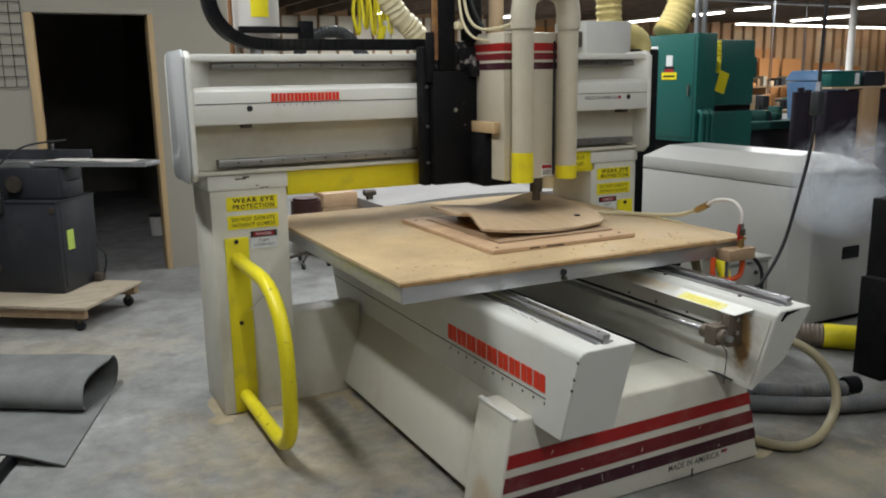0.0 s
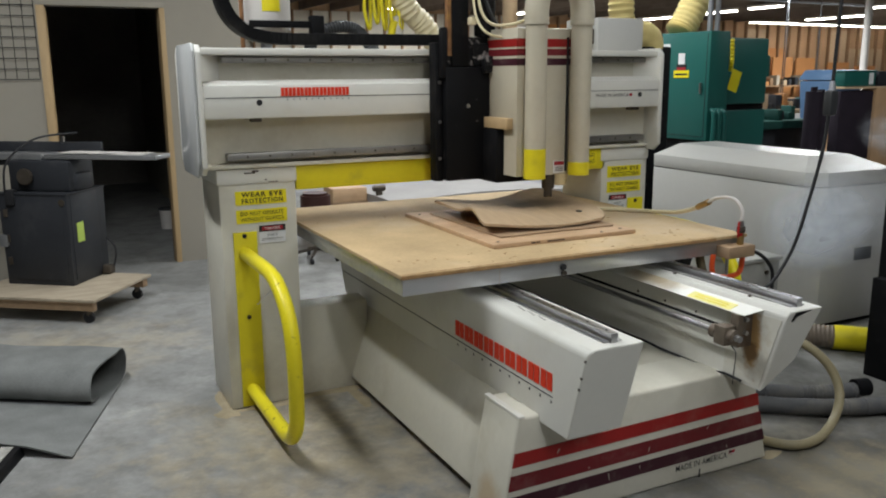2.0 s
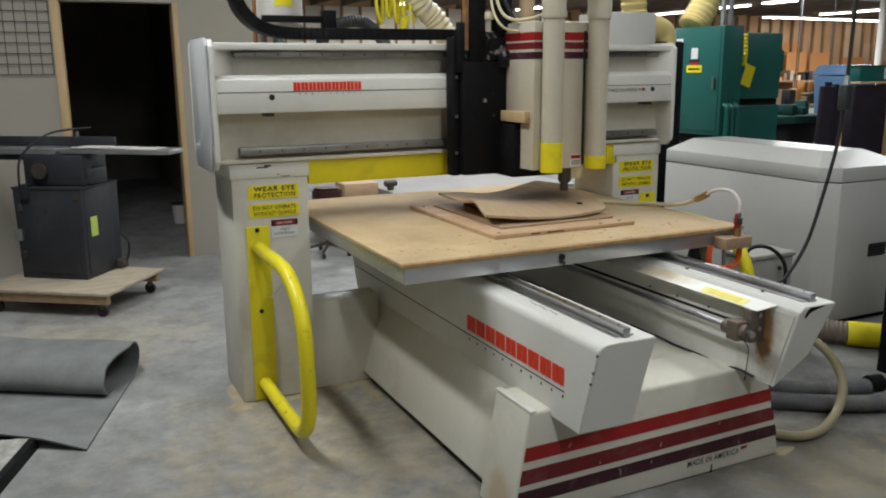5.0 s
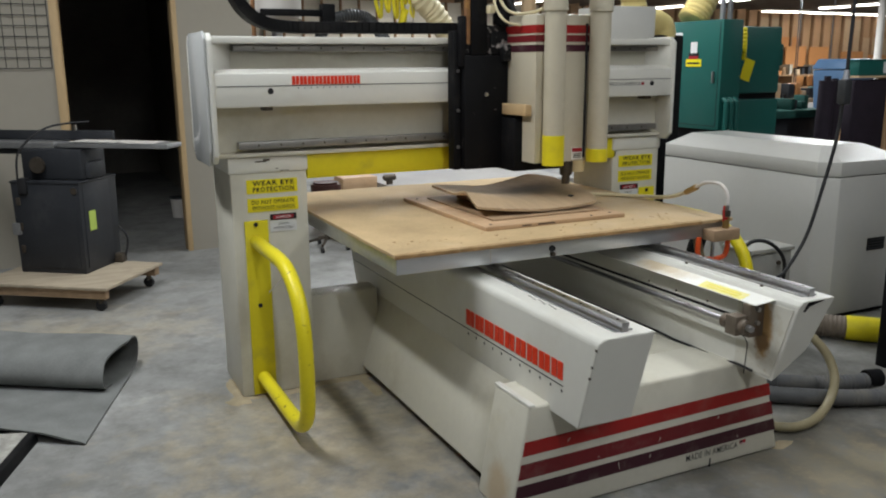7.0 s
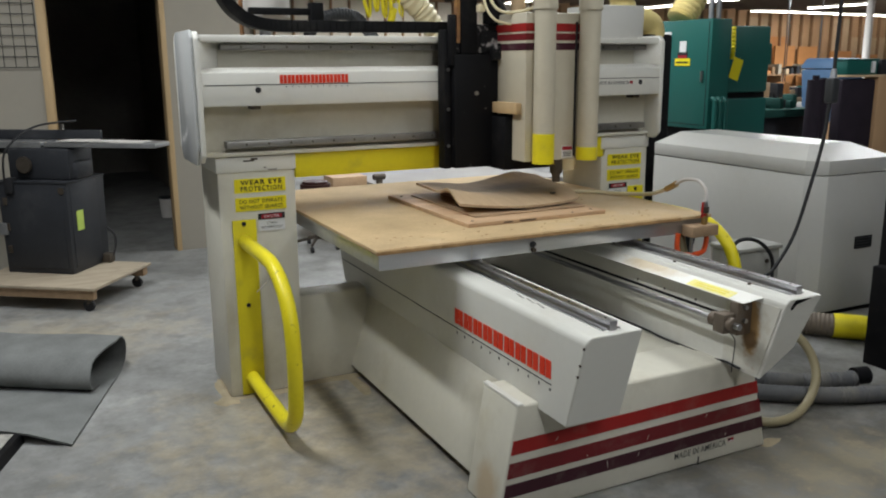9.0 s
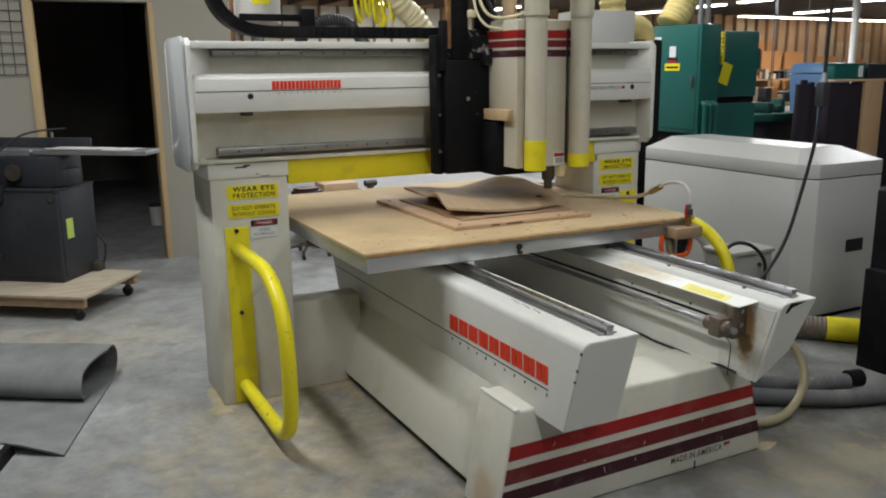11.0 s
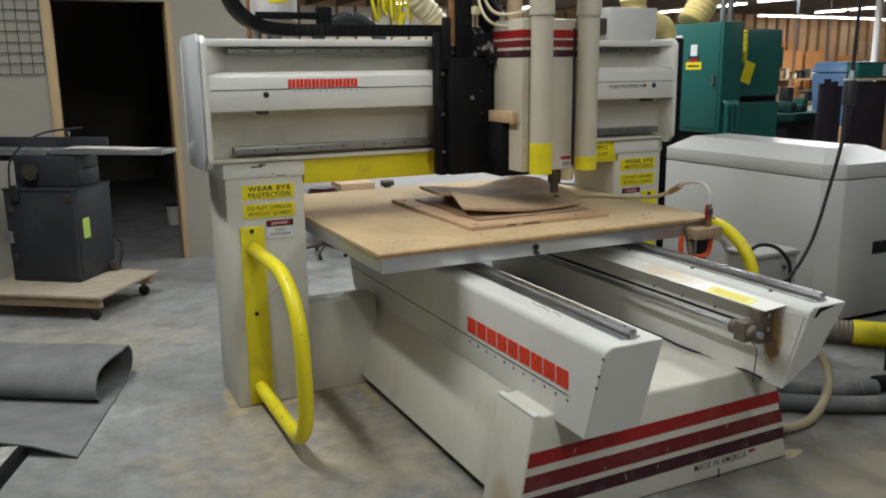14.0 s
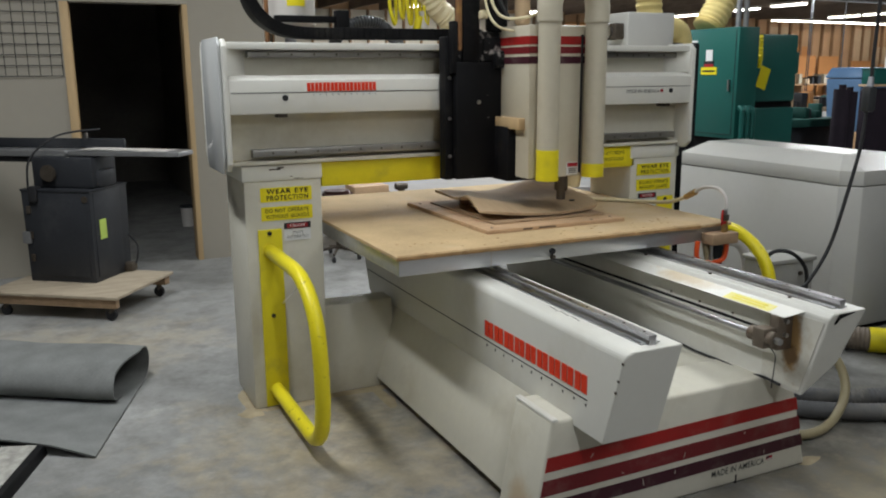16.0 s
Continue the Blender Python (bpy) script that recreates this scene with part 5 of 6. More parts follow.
conduit = thing("flexible_conduit", (2.75, -0.05, 0), "pale grey flexible conduit bowed beside the electrical box", "conduit")
part("conduit", tube([(2.50, -0.12, 0.012), (2.55, -0.1, 0.35), (2.62, -0.1, 0.53), (2.72, -0.1, 0.555), (2.80, -0.1, 0.51), (2.845, -0.1, 0.40), (2.85, -0.1, 0.2), (2.84, -0.1, 0.012)], 0.028, 12, 6, 0.002, 0.02), WHITE_SHEET, conduit)
part("coupling", cyl((2.56, -0.13, 0.44), (2.60, -0.13, 0.56), 0.045, seg=16, bevel=0.008), BLACK, conduit, "black hose coupling")
can = thing("filter_canister", (0.495, 0.95, 0), "white filter canister with a yellow label on a post", "canister")
part("canister", cyl((0.495, 0.95, 1.735), (0.495, 0.95, 2.4), 0.137, seg=32, bevel=0.02), WHITE_SHEET, can)
part("canister_label", prism([(0.495 + 0.1395 * math.sin(a), 0.95 - 0.1395 * math.cos(a)) for a in [-0.35 + 0.1 * k for k in range(8)]] + [(0.495 + 0.12 * math.sin(a), 0.95 - 0.12 * math.cos(a)) for a in [0.35 - 0.1 * k for k in range(8)]], "z", 1.85, 1.97), LABEL_YELLOW, can)
part("post", cyl((0.495, 0.95, 0), (0.495, 0.95, 1.74), 0.03, seg=14), PIPE_GREY, can)
part("arm", box(0.37, 0.74, 0.78, 0.81, 1.765, 1.80, 0.004), BLACK, can, "black support arm")
part("arm_end", box(0.70, 0.77, 0.76, 0.83, 1.72, 1.83, 0.006), BLACK, can)
part("post", cyl((0.345, 0.85, 0), (0.345, 0.85, 2.4), 0.012, seg=10), RUST, can, "thin rusty rod")
d = thing("exhaust_duct", (0.9, 0.95, 1.0), "grey ribbed duct bowed behind the beam", "duct")
part("duct", tube([(0.72, 0.95, 1.60), (0.76, 0.95, 1.70), (0.82, 0.95, 1.755), (0.92, 0.95, 1.785), (1.02, 0.95, 1.77), (1.07, 0.90, 1.70), (1.08, 0.70, 1.58), (1.08, 0.42, 1.55)], 0.032, 14, 6, 0.004, 0.02), GREY_DUCT, d)
d = thing("cream_duct", (1.5, 0.95, 1.6), "cream ribbed flexible duct rising to the ceiling", "duct")
part("duct", tube([(1.70, 0.42, 1.48), (1.66, 0.65, 1.50), (1.58, 0.92, 1.62), (1.45, 0.95, 1.80), (1.33, 0.95, 1.92), (1.24, 0.95, 2.2), (1.2, 0.95, 3.45)], 0.062, 18, 6, 0.008, 0.035), CREAM_HOSE, d)
d = thing("yellow_air_hose", (1.2, 0.95, 1.8), "yellow coiled air hose hanging from the ceiling", "air hose")
coil = [(1.20, 0.95, 3.45), (1.19, 0.95, 2.3)]
for k in range(5):
    coil += [(1.08 + 0.05 * k, 0.95, 1.95), (1.085 + 0.05 * k, 0.93, 1.80 + 0.03 * (k % 2)), (1.115 + 0.05 * k, 0.96, 1.80 + 0.03 * (k % 2)), (1.12 + 0.05 * k, 0.97, 2.05)]
part("hose", tube(coil, 0.010, 10, 6), YELLOW, d)
part("nozzle", cyl((1.235, 0.95, 1.74), (1.26, 0.95, 1.82), 0.02, 0.028, seg=12), YELLOW, d)
part("nozzle_tube", cyl((1.29, 0.95, 1.70), (1.275, 0.95, 1.85), 0.026, seg=12), WHITE_SHEET, d)
part("hose", tube([(1.235, 0.95, 1.82), (1.23, 0.95, 2.0), (1.2, 0.95, 2.3)], 0.008, 8, 4), YELLOW, d)

# green planer with its switch cabinet
gre = thing("green_machine", (4.8, 1.9, 0), "dark green enamelled woodworking machine with an electrical cabinet", "machine")
cabg = part("switch_cabinet", box(4.25, 4.46, 1.5, 2.12, 0.96, 1.84, 0.006), GREEN, gre, "green electrical cabinet door")
part("door_seam", box(4.2465, 4.2495, 1.53, 2.09, 0.99, 0.994), INK, cabg)
part("door_seam", box(4.2465, 4.2495, 1.53, 1.534, 0.99, 1.82), INK, cabg)
part("handle", box(4.225, 4.25, 1.565, 1.585, 1.34, 1.43, 0.006), STEEL, cabg, "chrome door handle")
part("label_plate", box(4.245, 4.2495, 1.73, 1.91, 1.47, 1.53), LABEL_YELLOW, cabg)
part("label_head", box(4.2445, 4.2495, 1.77, 1.875, 1.53, 1.555), INK_RED, cabg)
part("label_head", box(4.2445, 4.2495, 1.765, 1.88, 1.555, 1.58), INK, cabg)
part("label_plate", box(4.245, 4.2495, 1.785, 1.86, 1.58, 1.67), LABEL_WHITE, cabg)
part("label_bar", box(4.2435, 4.2495, 1.75, 1.89, 1.49, 1.505), INK, cabg)
part("document", box(4.244, 4.2495, 1.97, 2.10, 1.63, 1.75), LABEL_WHITE, cabg)
part("document", box(4.244, 4.2495, 1.99, 2.09, 1.50, 1.60), LABEL_WHITE, cabg)
part("planer_body", box(4.46, 5.36, 1.92, 2.7, 1.23, 1.81, 0.02), GREEN, gre)
part("planer_base", box(4.50, 5.40, 1.95, 2.7, 0.0, 1.18, 0.02), GREEN, gre)
part("planer_gap", box(4.48, 5.37, 1.96, 2.68, 1.18, 1.23), BLACK, gre)
part("side_wing", box(5.36, 5.42, 1.95, 2.5, 1.47, 1.66, 0.01), GREEN, gre)
part("plinth", box(4.28, 4.46, 1.6, 2.1, 0.0, 0.96), BLACK, gre)
for i in range(3):
    x = 4.29 + i * 0.055
    part("conduit", tube([(x, 1.46, 0.4), (x, 1.46, 1.10), (x, 1.46, 1.18), (x, 1.48, 1.205), (x, 1.51, 1.21)], 0.022, 12, 4), GREEN, gre, "green painted conduit")
part("tag_bar", box(4.46, 4.72, 1.72, 1.74, 1.775, 1.795), GREEN, gre)
chainp = [(4.69, 1.71, 1.79), (4.70, 1.71, 1.62), (4.69, 1.71, 1.52)]
part("chain", tube(chainp, 0.014, 8, 4, 0.008, 0.03), LABEL_YELLOW, gre, "yellow tag chain")
t = box(-0.055, 0.055, -0.002, 0.002, -0.09, 0.09)
move(t, Matrix.Translation((4.735, 1.70, 1.44)) @ Matrix.Rotation(radians(18), 4, "Y"))
part("tag", t, LABEL_YELLOW, gre, "yellow lockout tag")
part("limit_switch", box(4.62, 4.70, 1.78, 1.93, 1.25, 1.33, 0.006), BLACK, gre)
part("limit_switch", box(4.64, 4.72, 1.80, 1.96, 1.10, 1.16, 0.006), IRON, gre)
for x, top in ((4.42, 3.4), (4.50, 3.4)):
    part("riser_pipe", cyl((x, 1.7, 1.84), (x, 1.7, 3.45), 0.022, seg=12), PIPE_GREY, gre, "grey riser pipe")
d = thing("yellow_duct", (4.4, 2.05, 1.84), "yellow ribbed dust duct rising to the ceiling", "duct")
part("duct", tube([(4.36, 2.0, 1.845), (4.40, 2.0, 1.90), (4.48, 2.0, 2.02), (4.55, 2.0, 2.2), (4.58, 2.0, 2.6), (4.58, 2.0, 3.45)], 0.115, 20, 6, 0.012, 0.05), YELLOW_DUCT, d)
d = thing("yellow_duct", (3.2, 1.25, 0), "yellow ribbed dust duct with an elbow over a black pipe", "duct")
part("duct", tube([(3.14, 1.25, 3.45), (3.14, 1.25, 2.4), (3.15, 1.25, 1.90), (3.20, 1.25, 1.83), (3.28, 1.25, 1.79)], 0.085, 18, 6, 0.01, 0.045), YELLOW_DUCT, d)
part("elbow", tube([(3.24, 1.25, 1.81), (3.34, 1.25, 1.80), (3.42, 1.25, 1.76), (3.44, 1.25, 1.68)], 0.085, 18, 5), YELLOW_DUCT, d)
part("stand_pipe", box(3.33, 3.56, 1.17, 1.40, 0.0, 1.70, 0.02), BLACK, d, "black sheet metal stand")

# ---- the far hall ----
drum = thing("blue_bin", (9.55, 4.6, 0), "blue plastic lidded bin on a wooden crate", "bin")
part("bin_body", hexa([(9.30, 4.38, 0.66), (9.80, 4.38, 0.66), (9.80, 4.88, 0.66), (9.30, 4.88, 0.66)], [(9.26, 4.34, 1.38), (9.85, 4.34, 1.38), (9.85, 4.92, 1.38), (9.26, 4.92, 1.38)], 0.03), BLUE, drum)
part("bin_lid", hexa([(9.24, 4.32, 1.385), (9.87, 4.32, 1.385), (9.87, 4.94, 1.385), (9.24, 4.94, 1.385)], [(9.30, 4.38, 1.53), (9.81, 4.38, 1.53), (9.81, 4.88, 1.53), (9.30, 4.88, 1.53)], 0.03), BLUE, drum, "domed blue lid")
part("crate", box(9.25, 9.9, 4.3, 4.95, 0, 0.66), FAR_PLY, drum)
for i, x in enumerate((7.27, 7.45)):
    solid("fabric_roll", cyl((x, 3.0 + 0.05 * i, 0), (x + 0.01, 3.0 + 0.05 * i, 1.34 - 0.03 * i), 0.088, seg=20, bevel=0.05), PURPLE_BLACK, "upright dark purple fabric roll", "fabric roll", "fabric rolls")
rack = thing("storage_rack", (7.8, 3.2, 0), "rack hung with dark cloth and a wooden end board", "rack")
part("cloth", box(7.70, 8.28, 2.98, 3.12, 0.05, 1.29, 0.03), PURPLE_BLACK, rack, "dark purple hanging cloth")
part("end_board", box(8.28, 8.60, 2.95, 3.15, 0.0, 1.31, 0.004), FAR_PLY, rack)
part("shelf", box(7.73, 9.2, 2.95, 3.16, 1.31, 1.335, 0.004), FAR_TAN, rack)
part("back_cloth", box(8.60, 9.2, 3.02, 3.15, 0.0, 1.29, 0.02), PURPLE_BLACK, rack)
gb = thing("green_bin", (8.0, 3.06, 1.335), "dark green steel bin on the rack shelf", "bin")
part("bin", box(7.75, 8.28, 2.98, 3.14, 1.335, 1.51, 0.01), GREEN, gb)
part("rim", box(7.74, 8.29, 2.97, 3.15, 1.50, 1.52, 0.006), GREEN, gb)
part("label_plate", box(8.16, 8.22, 2.965, 2.985, 1.36, 1.49), LABEL_WHITE, gb)
solid("dark_case", box(8.33, 8.70, 2.98, 3.14, 1.335, 1.51, 0.01), CHARCOAL, "charcoal case on the rack shelf", "case")
bench = thing("workbench", (9.0, 5.3, 0), "cluttered wooden workbench with pale top", "workbench")
part("top", box(7.8, 10.2, 5.2, 6.1, 0.90, 0.96, 0.004), FAR_TAN, bench)
for x in (7.9, 10.1):
    for y in (5.3, 6.0):
        part("leg", box(x - 0.05, x + 0.05, y - 0.05, y + 0.05, 0, 0.90), FAR_PLY, bench)
part("shelf", box(7.8, 10.2, 5.25, 6.05, 0.35, 0.39), FAR_TAN, bench)
rng = random.Random(11)
for i in range(16):
    x, w, hh = 7.85 + i * 0.14, rng.uniform(0.06, 0.16), rng.uniform(0.05, 0.26)
    solid("bench_clutter", box(x, x + w, 5.3, 5.3 + w * 1.5, 0.96, 0.96 + hh, 0.006), rng.choice([FAR_TAN, GREY_DUCT, CHARCOAL, CHARCOAL, FAR_ORANGE, GREEN, GREEN]), "small box or tool on the workbench", "clutter", "bench clutter")
DULL_GREEN = mat("worn_green_paint", (0.012, 0.06, 0.05), 0.8, var=0.3, scale=6, bump=0.1)
low = thing("green_bench", (6.9, 3.3, 0), "low green steel bench with pale boards", "bench")
part("top", box(6.1, 7.75, 3.3, 4.0, 0.86, 0.95, 0.01), DULL_GREEN, low)
part("body", box(6.2, 7.7, 3.4, 3.95, 0.0, 0.86, 0.01), CHARCOAL, low)
part("board", box(5.95, 6.3, 3.2, 3.6, 0.62, 0.66), FAR_TAN, low)
part("board_support", box(6.0, 6.2, 3.3, 3.55, 0.0, 0.62), FAR_PLY, low)
for i in range(9):
    x, w, hh = 6.5 + i * 0.13, rng.uniform(0.07, 0.15), rng.uniform(0.04, 0.16)
    solid("bench_clutter", box(x, x + w * 0.8, 3.36 + 0.2 * rng.random(), 3.62 + 0.2 * rng.random(), 0.951, 0.951 + hh, 0.008), rng.choice([DULL_GREEN, CHARCOAL, GREY_DUCT, DULL_GREEN, FAR_TAN]), "small dark tool box on the green bench", "clutter", "bench clutter")
solid("tan_offcut", box(6.05, 6.2, 3.25, 3.4, 0.66, 0.80, 0.02), FAR_TAN, "pale wood offcut on the bench", "wood offcut")
for i, (x0, x1, z) in enumerate(((27.0, 28.15, 2.06), (28.35, 29.45, 2.04), (24.6, 26.0, 1.9), (30.3, 31.6, 1.85), (32.0, 33.3, 1.7))):
    solid("plywood_sheet", box(x0, x1, 21.55, 21.62, 0.0, z), FAR_ORANGE, "orange-brown plywood sheet leaning at the far wall", "plywood sheet", "plywood sheets at the wall")
far = thing("far_shelving", (28, 20.5, 0), "long low shelving full of boards and boxes", "shelving")
part("shelf", box(22, 36, 20.2, 20.9, 0.90, 0.96), STUD, far)
part("shelf", box(22, 36, 20.2, 20.9, 0.40, 0.46), STUD, far)
for i in range(8):
    part("upright", box(22 + i * 1.98, 22.08 + i * 1.98, 20.2, 20.9, 0, 1.0), STUD, far)
for i in range(40):
    x = 22.1 + i * 0.34
    part("stock", box(x, x + rng.uniform(0.12, 0.3), 20.25, 20.8, 0.96, 0.96 + rng.uniform(0.05, 0.4)), rng.choice([FAR_TAN, FAR_ORANGE, CHARCOAL, WALL_PLAIN, STUD, BLUE]), far)
wn = bpy.data.objects["wall_north"]
for i in range(62):
    x = 5.0 + i * 0.61
    part("stud", box(x, x + 0.06, 21.86, 22.0, 0, 3.45), STUD, wn)
for i in range(30):
    x = 5.08 + i * 1.22
    if x < 15:
        part("wall_panel", box(x, x + 1.2, 21.96, 21.985, 0.0, 3.44), PALE_PANEL, wn, "pale wall board between dark studs")
    elif rng.random() < 0.75:
        part("wall_panel", box(x, x + 1.1, 21.96, 21.985, rng.choice([0.0, 1.2]), rng.choice([2.44, 3.2])), rng.choice([FAR_TAN, FAR_TAN, FAR_PLY, FAR_ORANGE]), wn)
col = thing("column", (19.9, 12.0, 0), "white painted steel column", "column")
part("shaft", cyl((19.94, 12.0, 0), (19.94, 12.0, 3.45), 0.10, seg=16), WHITE_SHEET, col)
part("base_plate", box(19.75, 20.13, 11.8, 12.2, 0, 0.02), PIPE_GREY, col)
for x, y in ((16.86, 12.0), (17.15, 12.2), (18.1, 12.0)):
    solid("drop_conduit", cyl((x, y, 0), (x, y, 3.45), 0.012, seg=8), GREY_DUCT, "thin grey conduit dropping from the ceiling", "conduit", "drop conduits")
for z, y in ((3.425, 12.5), (3.425, 9.0)):
    solid("ceiling_pipe", cyl((6, y, z), (40, y + 3, z), 0.04, seg=10), PIPE_GREY, "galvanised pipe run under the ceiling", "pipe")


def fixture(x, y, length, along):
    """One fluorescent fitting with two bare tubes."""
    f = thing("fluorescent_light", (x, y, 3.33), "white fluorescent fitting with bare glowing tubes", "ceiling light", "fluorescent lights")
    a, b = (length / 2, 0.12) if along == "x" else (0.12, length / 2)
    part("housing", box(x - a, x + a, y - b, y + b, 3.36, 3.42, 0.006), WHITE_SHEET, f)
    part("hanger", box(x - 0.01, x + 0.01, y - 0.01, y + 0.01, 3.42, 3.70), PIPE_GREY, f)
    for s in (-0.06, 0.06):
        p, q = ((x - a, y + s, 3.335), (x + a, y + s, 3.335)) if along == "x" else ((x + s, y - b, 3.335), (x + s, y + b, 3.335))
        part("tube", cyl(p, q, 0.022, seg=10), TUBE_GLOW, f, "glowing tube")


for x, y, n, w in ((19.0, 14.7, 1.2, "y"), (19.2, 16.85, 1.6, "y"), (19.4, 19.6, 2.4, "y"), (25.2, 16.5, 1.2, "y"), (25.3, 18.0, 1.2, "y"), (9.0, 18.6, 1.4, "y"), (13.5, 19.6, 1.4, "y"),
                   (25.8, 20.6, 2.4, "x"), (28.3, 20.8, 2.4, "x"), (30.8, 21.0, 2.4, "x"), (33.3, 21.2, 2.4, "x"), (36, 21.3, 2.4, "x"), (30.6, 15.5, 2.4, "x"), (22.2, 13.0, 1.2, "y")):
    fixture(x, y, n, w)

# ---- sawdust swept against the feet ----
DUST = mat("sawdust", (0.36, 0.30, 0.20), 0.95, var=0.2, scale=14, bump=0.4)


def dust_heap(x, y, rx, ry, h, seed):
    bm = B()
    n, m = 30, 7
    rings = []
    for k in range(1, m + 1):
        f = k / m
        ring = []
        for a in range(n):
            w = 2 * math.pi * a / n
            e = 1 + 0.45 * noise.noise(Vector((math.cos(w) * 1.6 + seed, math.sin(w) * 1.6, seed)))+ 0.2 * noise.noise(Vector((math.cos(w) * 5 + seed, math.sin(w) * 5, 0)))
            p = Vector((x + rx * f * e * math.cos(w), y + ry * f * e * math.sin(w), 0))
            p.z = 0.0006 + h * (1 - f) * (0.7 + 0.6 * noise.noise(p * 30))
            ring.append(bm.verts.new(p))
        rings.append(ring)
    top = bm.verts.new((x, y, h))
    for a in range(n):
        bm.faces.new((top, rings[0][a], rings[0][(a + 1) % n]))
        for r0, r1 in zip(rings, rings[1:]):
            bm.faces.new((r0[a], r1[a], r1[(a + 1) % n], r0[(a + 1) % n]))
    solid("sawdust", bm, DUST, "pale sawdust swept against the machine feet", "sawdust", kind="stuff")


for k, heap in enumerate(((-0.02, -0.03, 0.06, 0.05, 0.012), (0.20, -0.02, 0.20, 0.03, 0.006), (0.50, 0.015, 0.20, 0.035, 0.008), (1.85, -1.46, 0.06, 0.03, 0.008),
                          (0.585, -0.12, 0.03, 0.13, 0.005), (-0.015, 0.12, 0.03, 0.14, 0.006))):
    dust_heap(*heap, k * 3.1)

# ---- drifting smoke beside the cabinet ----
def smoke_material(name, strength, scale, rx, rz, low):
    m = bpy.data.materials.new(name)
    m.use_nodes = True
    nt = m.node_tree
    b = nt.nodes["Principled BSDF"]
    b.inputs["Base Color"].default_value, b.inputs["Roughness"].default_value = (0.80, 0.84, 0.90, 1), 1.0
    b.inputs["Specular IOR Level"].default_value = 0.0
    tex, n, r, g = nt.nodes.new("ShaderNodeTexCoord"), nt.nodes.new("ShaderNodeTexNoise"), nt.nodes.new("ShaderNodeMapRange"), nt.nodes.new("ShaderNodeTexGradient")
    g.gradient_type = "SPHERICAL"
    mp, mul = nt.nodes.new("ShaderNodeMapping"), nt.nodes.new("ShaderNodeMath")
    mp.vector_type = "TEXTURE"
    mp.inputs["Scale"].default_value = (rx, rx, rz)
    mul.operation = "MULTIPLY"
    n.inputs["Scale"].default_value, n.inputs["Detail"].default_value, n.inputs["Distortion"].default_value = scale, 5, 1.0
    r.inputs["From Min"].default_value, r.inputs["From Max"].default_value, r.inputs["To Max"].default_value = low, 0.85, strength
    nt.links.new(tex.outputs["Object"], n.inputs["Vector"])
    nt.links.new(tex.outputs["Object"], mp.inputs[0])
    nt.links.new(mp.outputs[0], g.inputs[0])
    nt.links.new(n.outputs[0], r.inputs["Value"])
    nt.links.new(r.outputs[0], mul.inputs[0])
    nt.links.new(g.outputs[1], mul.inputs[1])
    nt.links.new(mul.outputs[0], b.inputs["Alpha"])
    return m


# one row a wisp: half width, half height, haze or curl, then its way (t, x, y, z, turn)
WISPS = [(0.38, 0.30, 0, ((0, 3.24, -0.70, 0.92, 0), (1, 3.10, -0.70, 0.80, 0), (1.6, 3.02, -0.69, 0.76, 6), (2.4, 3.22, -0.72, 0.76, 10), (3.2, 3.75, -0.85, 0.80, 14), (4.5, 4.9, -0.95, 0.9, 14))),
         (0.30, 0.25, 0, ((0, 3.28, -0.66, 0.84, 0), (1, 3.02, -0.66, 0.70, 0), (1.6, 2.92, -0.65, 0.70, 6), (2.4, 3.12, -0.68, 0.70, 10), (3.2, 3.70, -0.80, 0.75, 14), (4.5, 4.9, -0.95, 0.9, 14))),
         (0.24, 0.14, 1, ((0, 3.16, -0.78, 1.08, 0), (1, 3.20, -0.78, 1.10, 0), (2, 3.45, -0.85, 1.2, 10), (3, 4.0, -0.92, 1.3, 15), (4.5, 4.9, -0.98, 1.4, 15))),
         (0.22, 0.16, 1, ((0, 3.26, -0.76, 1.13, 0), (1, 3.24, -0.76, 1.14, 0), (2, 3.35, -0.82, 1.22, 10), (3, 3.9, -0.92, 1.3, 15), (4.5, 4.9, -0.98, 1.4, 15)))]
PUFFS = []
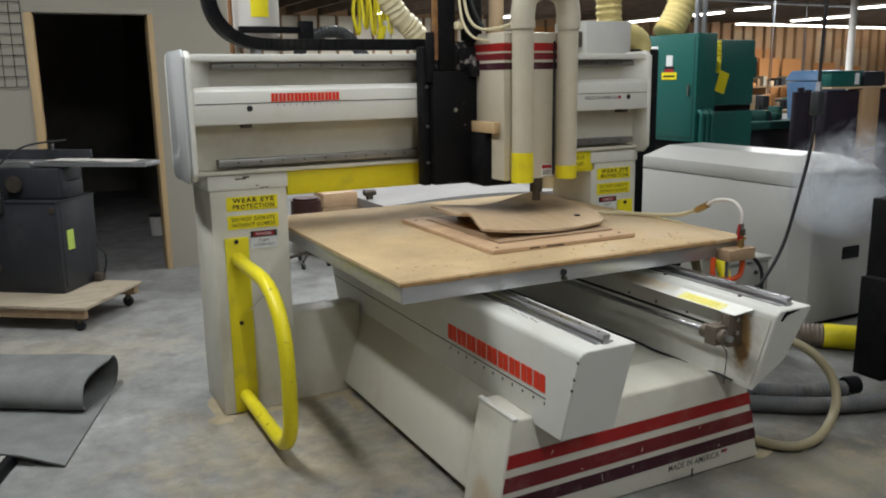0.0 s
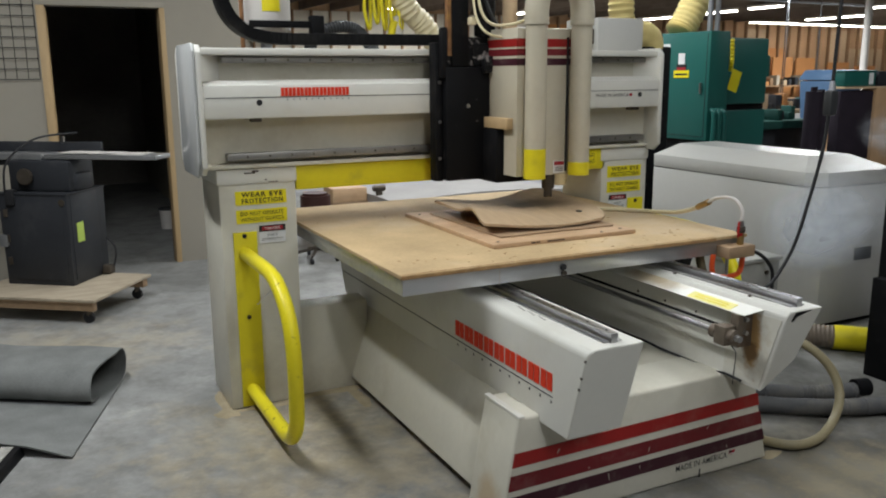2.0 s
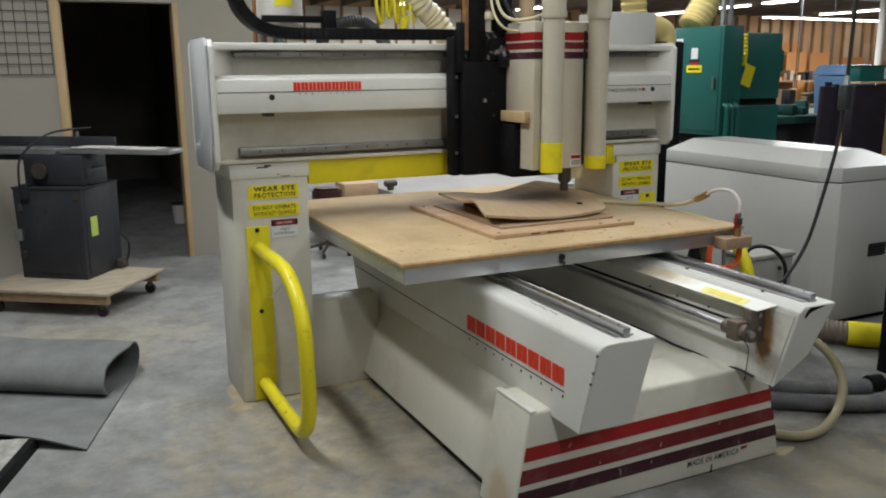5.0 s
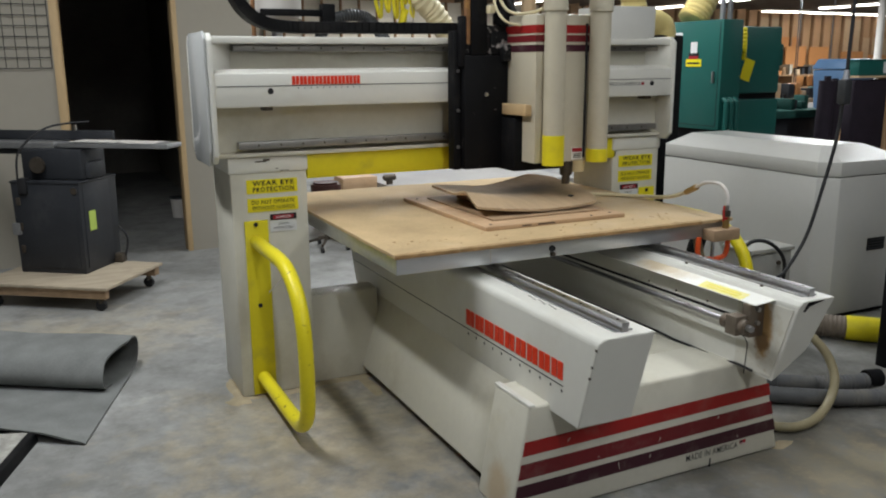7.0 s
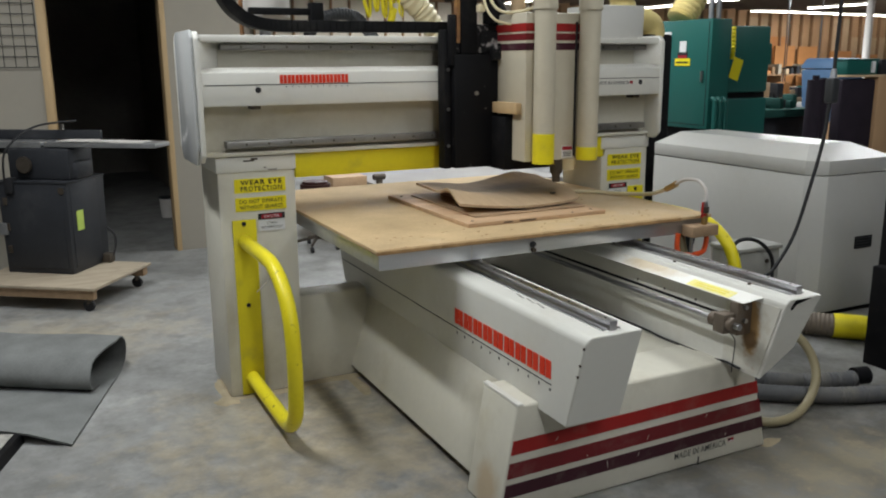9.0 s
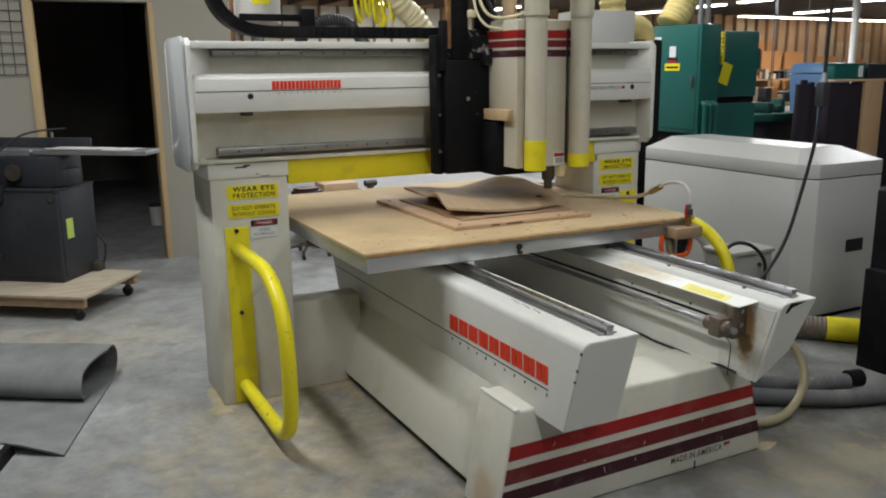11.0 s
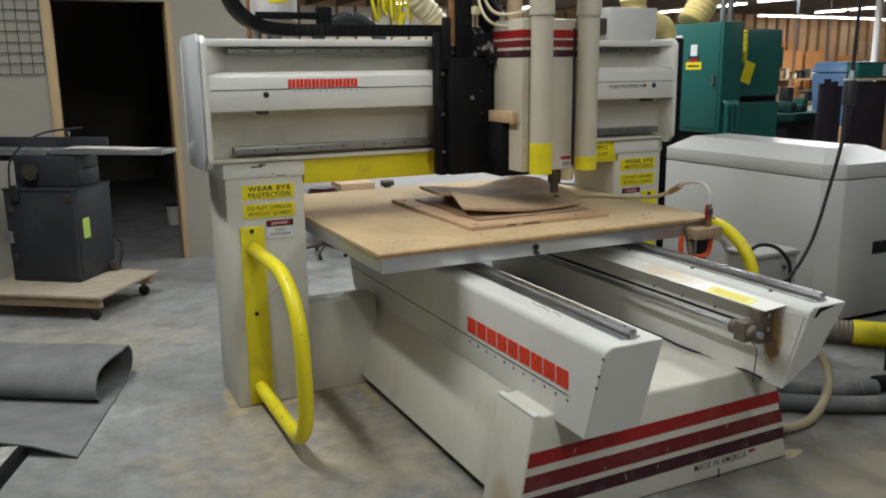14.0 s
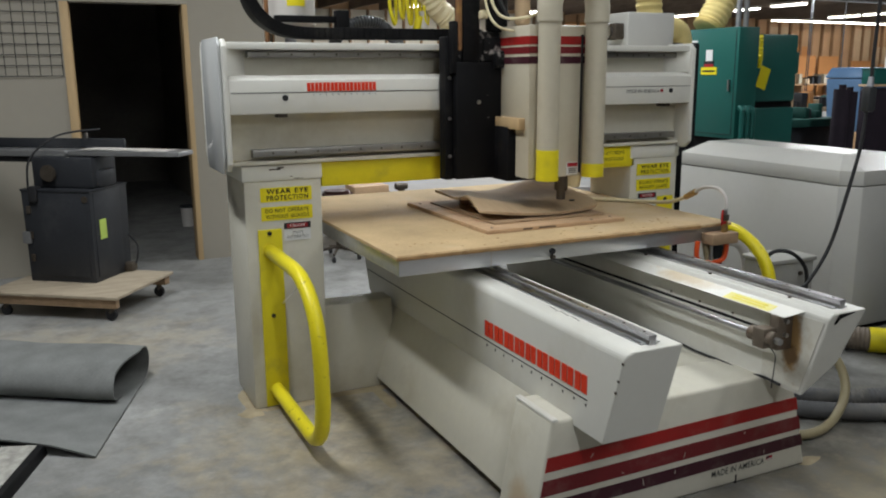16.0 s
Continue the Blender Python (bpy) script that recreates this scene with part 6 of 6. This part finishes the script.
for k, (rx, rz, curl, way) in enumerate(WISPS):
    at = Vector(way[0][1:4])
    bm = B()
    for layer in (-1, 1):
        t = bmesh.new()
        bmesh.ops.create_grid(t, x_segments=12, y_segments=10, size=1.0)
        for v in t.verts:
            v.co = Vector((v.co.x * rx, layer * 0.02 + 0.03 * noise.noise(Vector((v.co.x * 3 + k * 7, v.co.y * 3, layer))), v.co.y * rz))
        merge(bm, t)
    move(bm, Matrix.Translation(at) @ Matrix.Rotation(radians(-38), 4, "Z"))
    m = smoke_material("smoke_curl" if curl else "smoke_haze", 0.85 if curl else 1.0, 9.0 if curl else 3.2, rx, rz, 0.42 if curl else 0.15)
    puff = solid("smoke_puff", bm, m, "thin white curl of drifting smoke" if curl else "soft pale haze of drifting smoke", "smoke", "smoke wisps", at=at)
    PUFFS.append((puff, way))

ON_TABLE = [table, jig, panel, clamp, wood, valve]


# ---- what moves ----
TABLE_SHIFT = [(0, 0.0), (1, 0.031), (2, 0.060), (3, 0.090), (4, 0.121), (6.5, 0.198), (7.5, 0.231), (8.5, 0.259), (9, 0.273), (11.5, 0.342), (12.5, 0.346), (14, 0.355), (16, 0.363)]
HEAD_SHIFT = [(0, 0.0, 0.0), (1, 0.004, 0.0), (2, 0.013, 0.002), (3, 0.022, 0.004), (4, 0.030, 0.005), (6.5, 0.049, 0.010), (7.5, 0.054, 0.012), (9, 0.060, 0.013), (11.5, 0.046, 0.003),
              (12, 0.032, 0.0), (13, 0.004, -0.002), (14, -0.022, -0.005), (15, -0.050, -0.009), (16, -0.078, -0.013)]


def motions():
    at = ORIGIN[hose.name]
    walk(hose, [(t, pose(at.x, at.y + s * 0.55, at.z)) for t, s in TABLE_SHIFT])
    for ob in ON_TABLE:
        at = ORIGIN[ob.name]
        walk(ob, [(t, pose(at.x, at.y + s, at.z)) for t, s in TABLE_SHIFT])
    for puff, way in PUFFS:
        walk(puff, [(t, pose(x, y, z, 0, 0, turn)) for t, x, y, z, turn in way] + [(16, pose(*way[-1][1:4], 0, 0, way[-1][4]))])
    walk(carriage, [(t, pose(HEAD.x + x, HEAD.y, HEAD.z)) for t, x, z in HEAD_SHIFT])
    walk(head, [(t, pose(0, 0, z)) for t, x, z in HEAD_SHIFT])


motions()
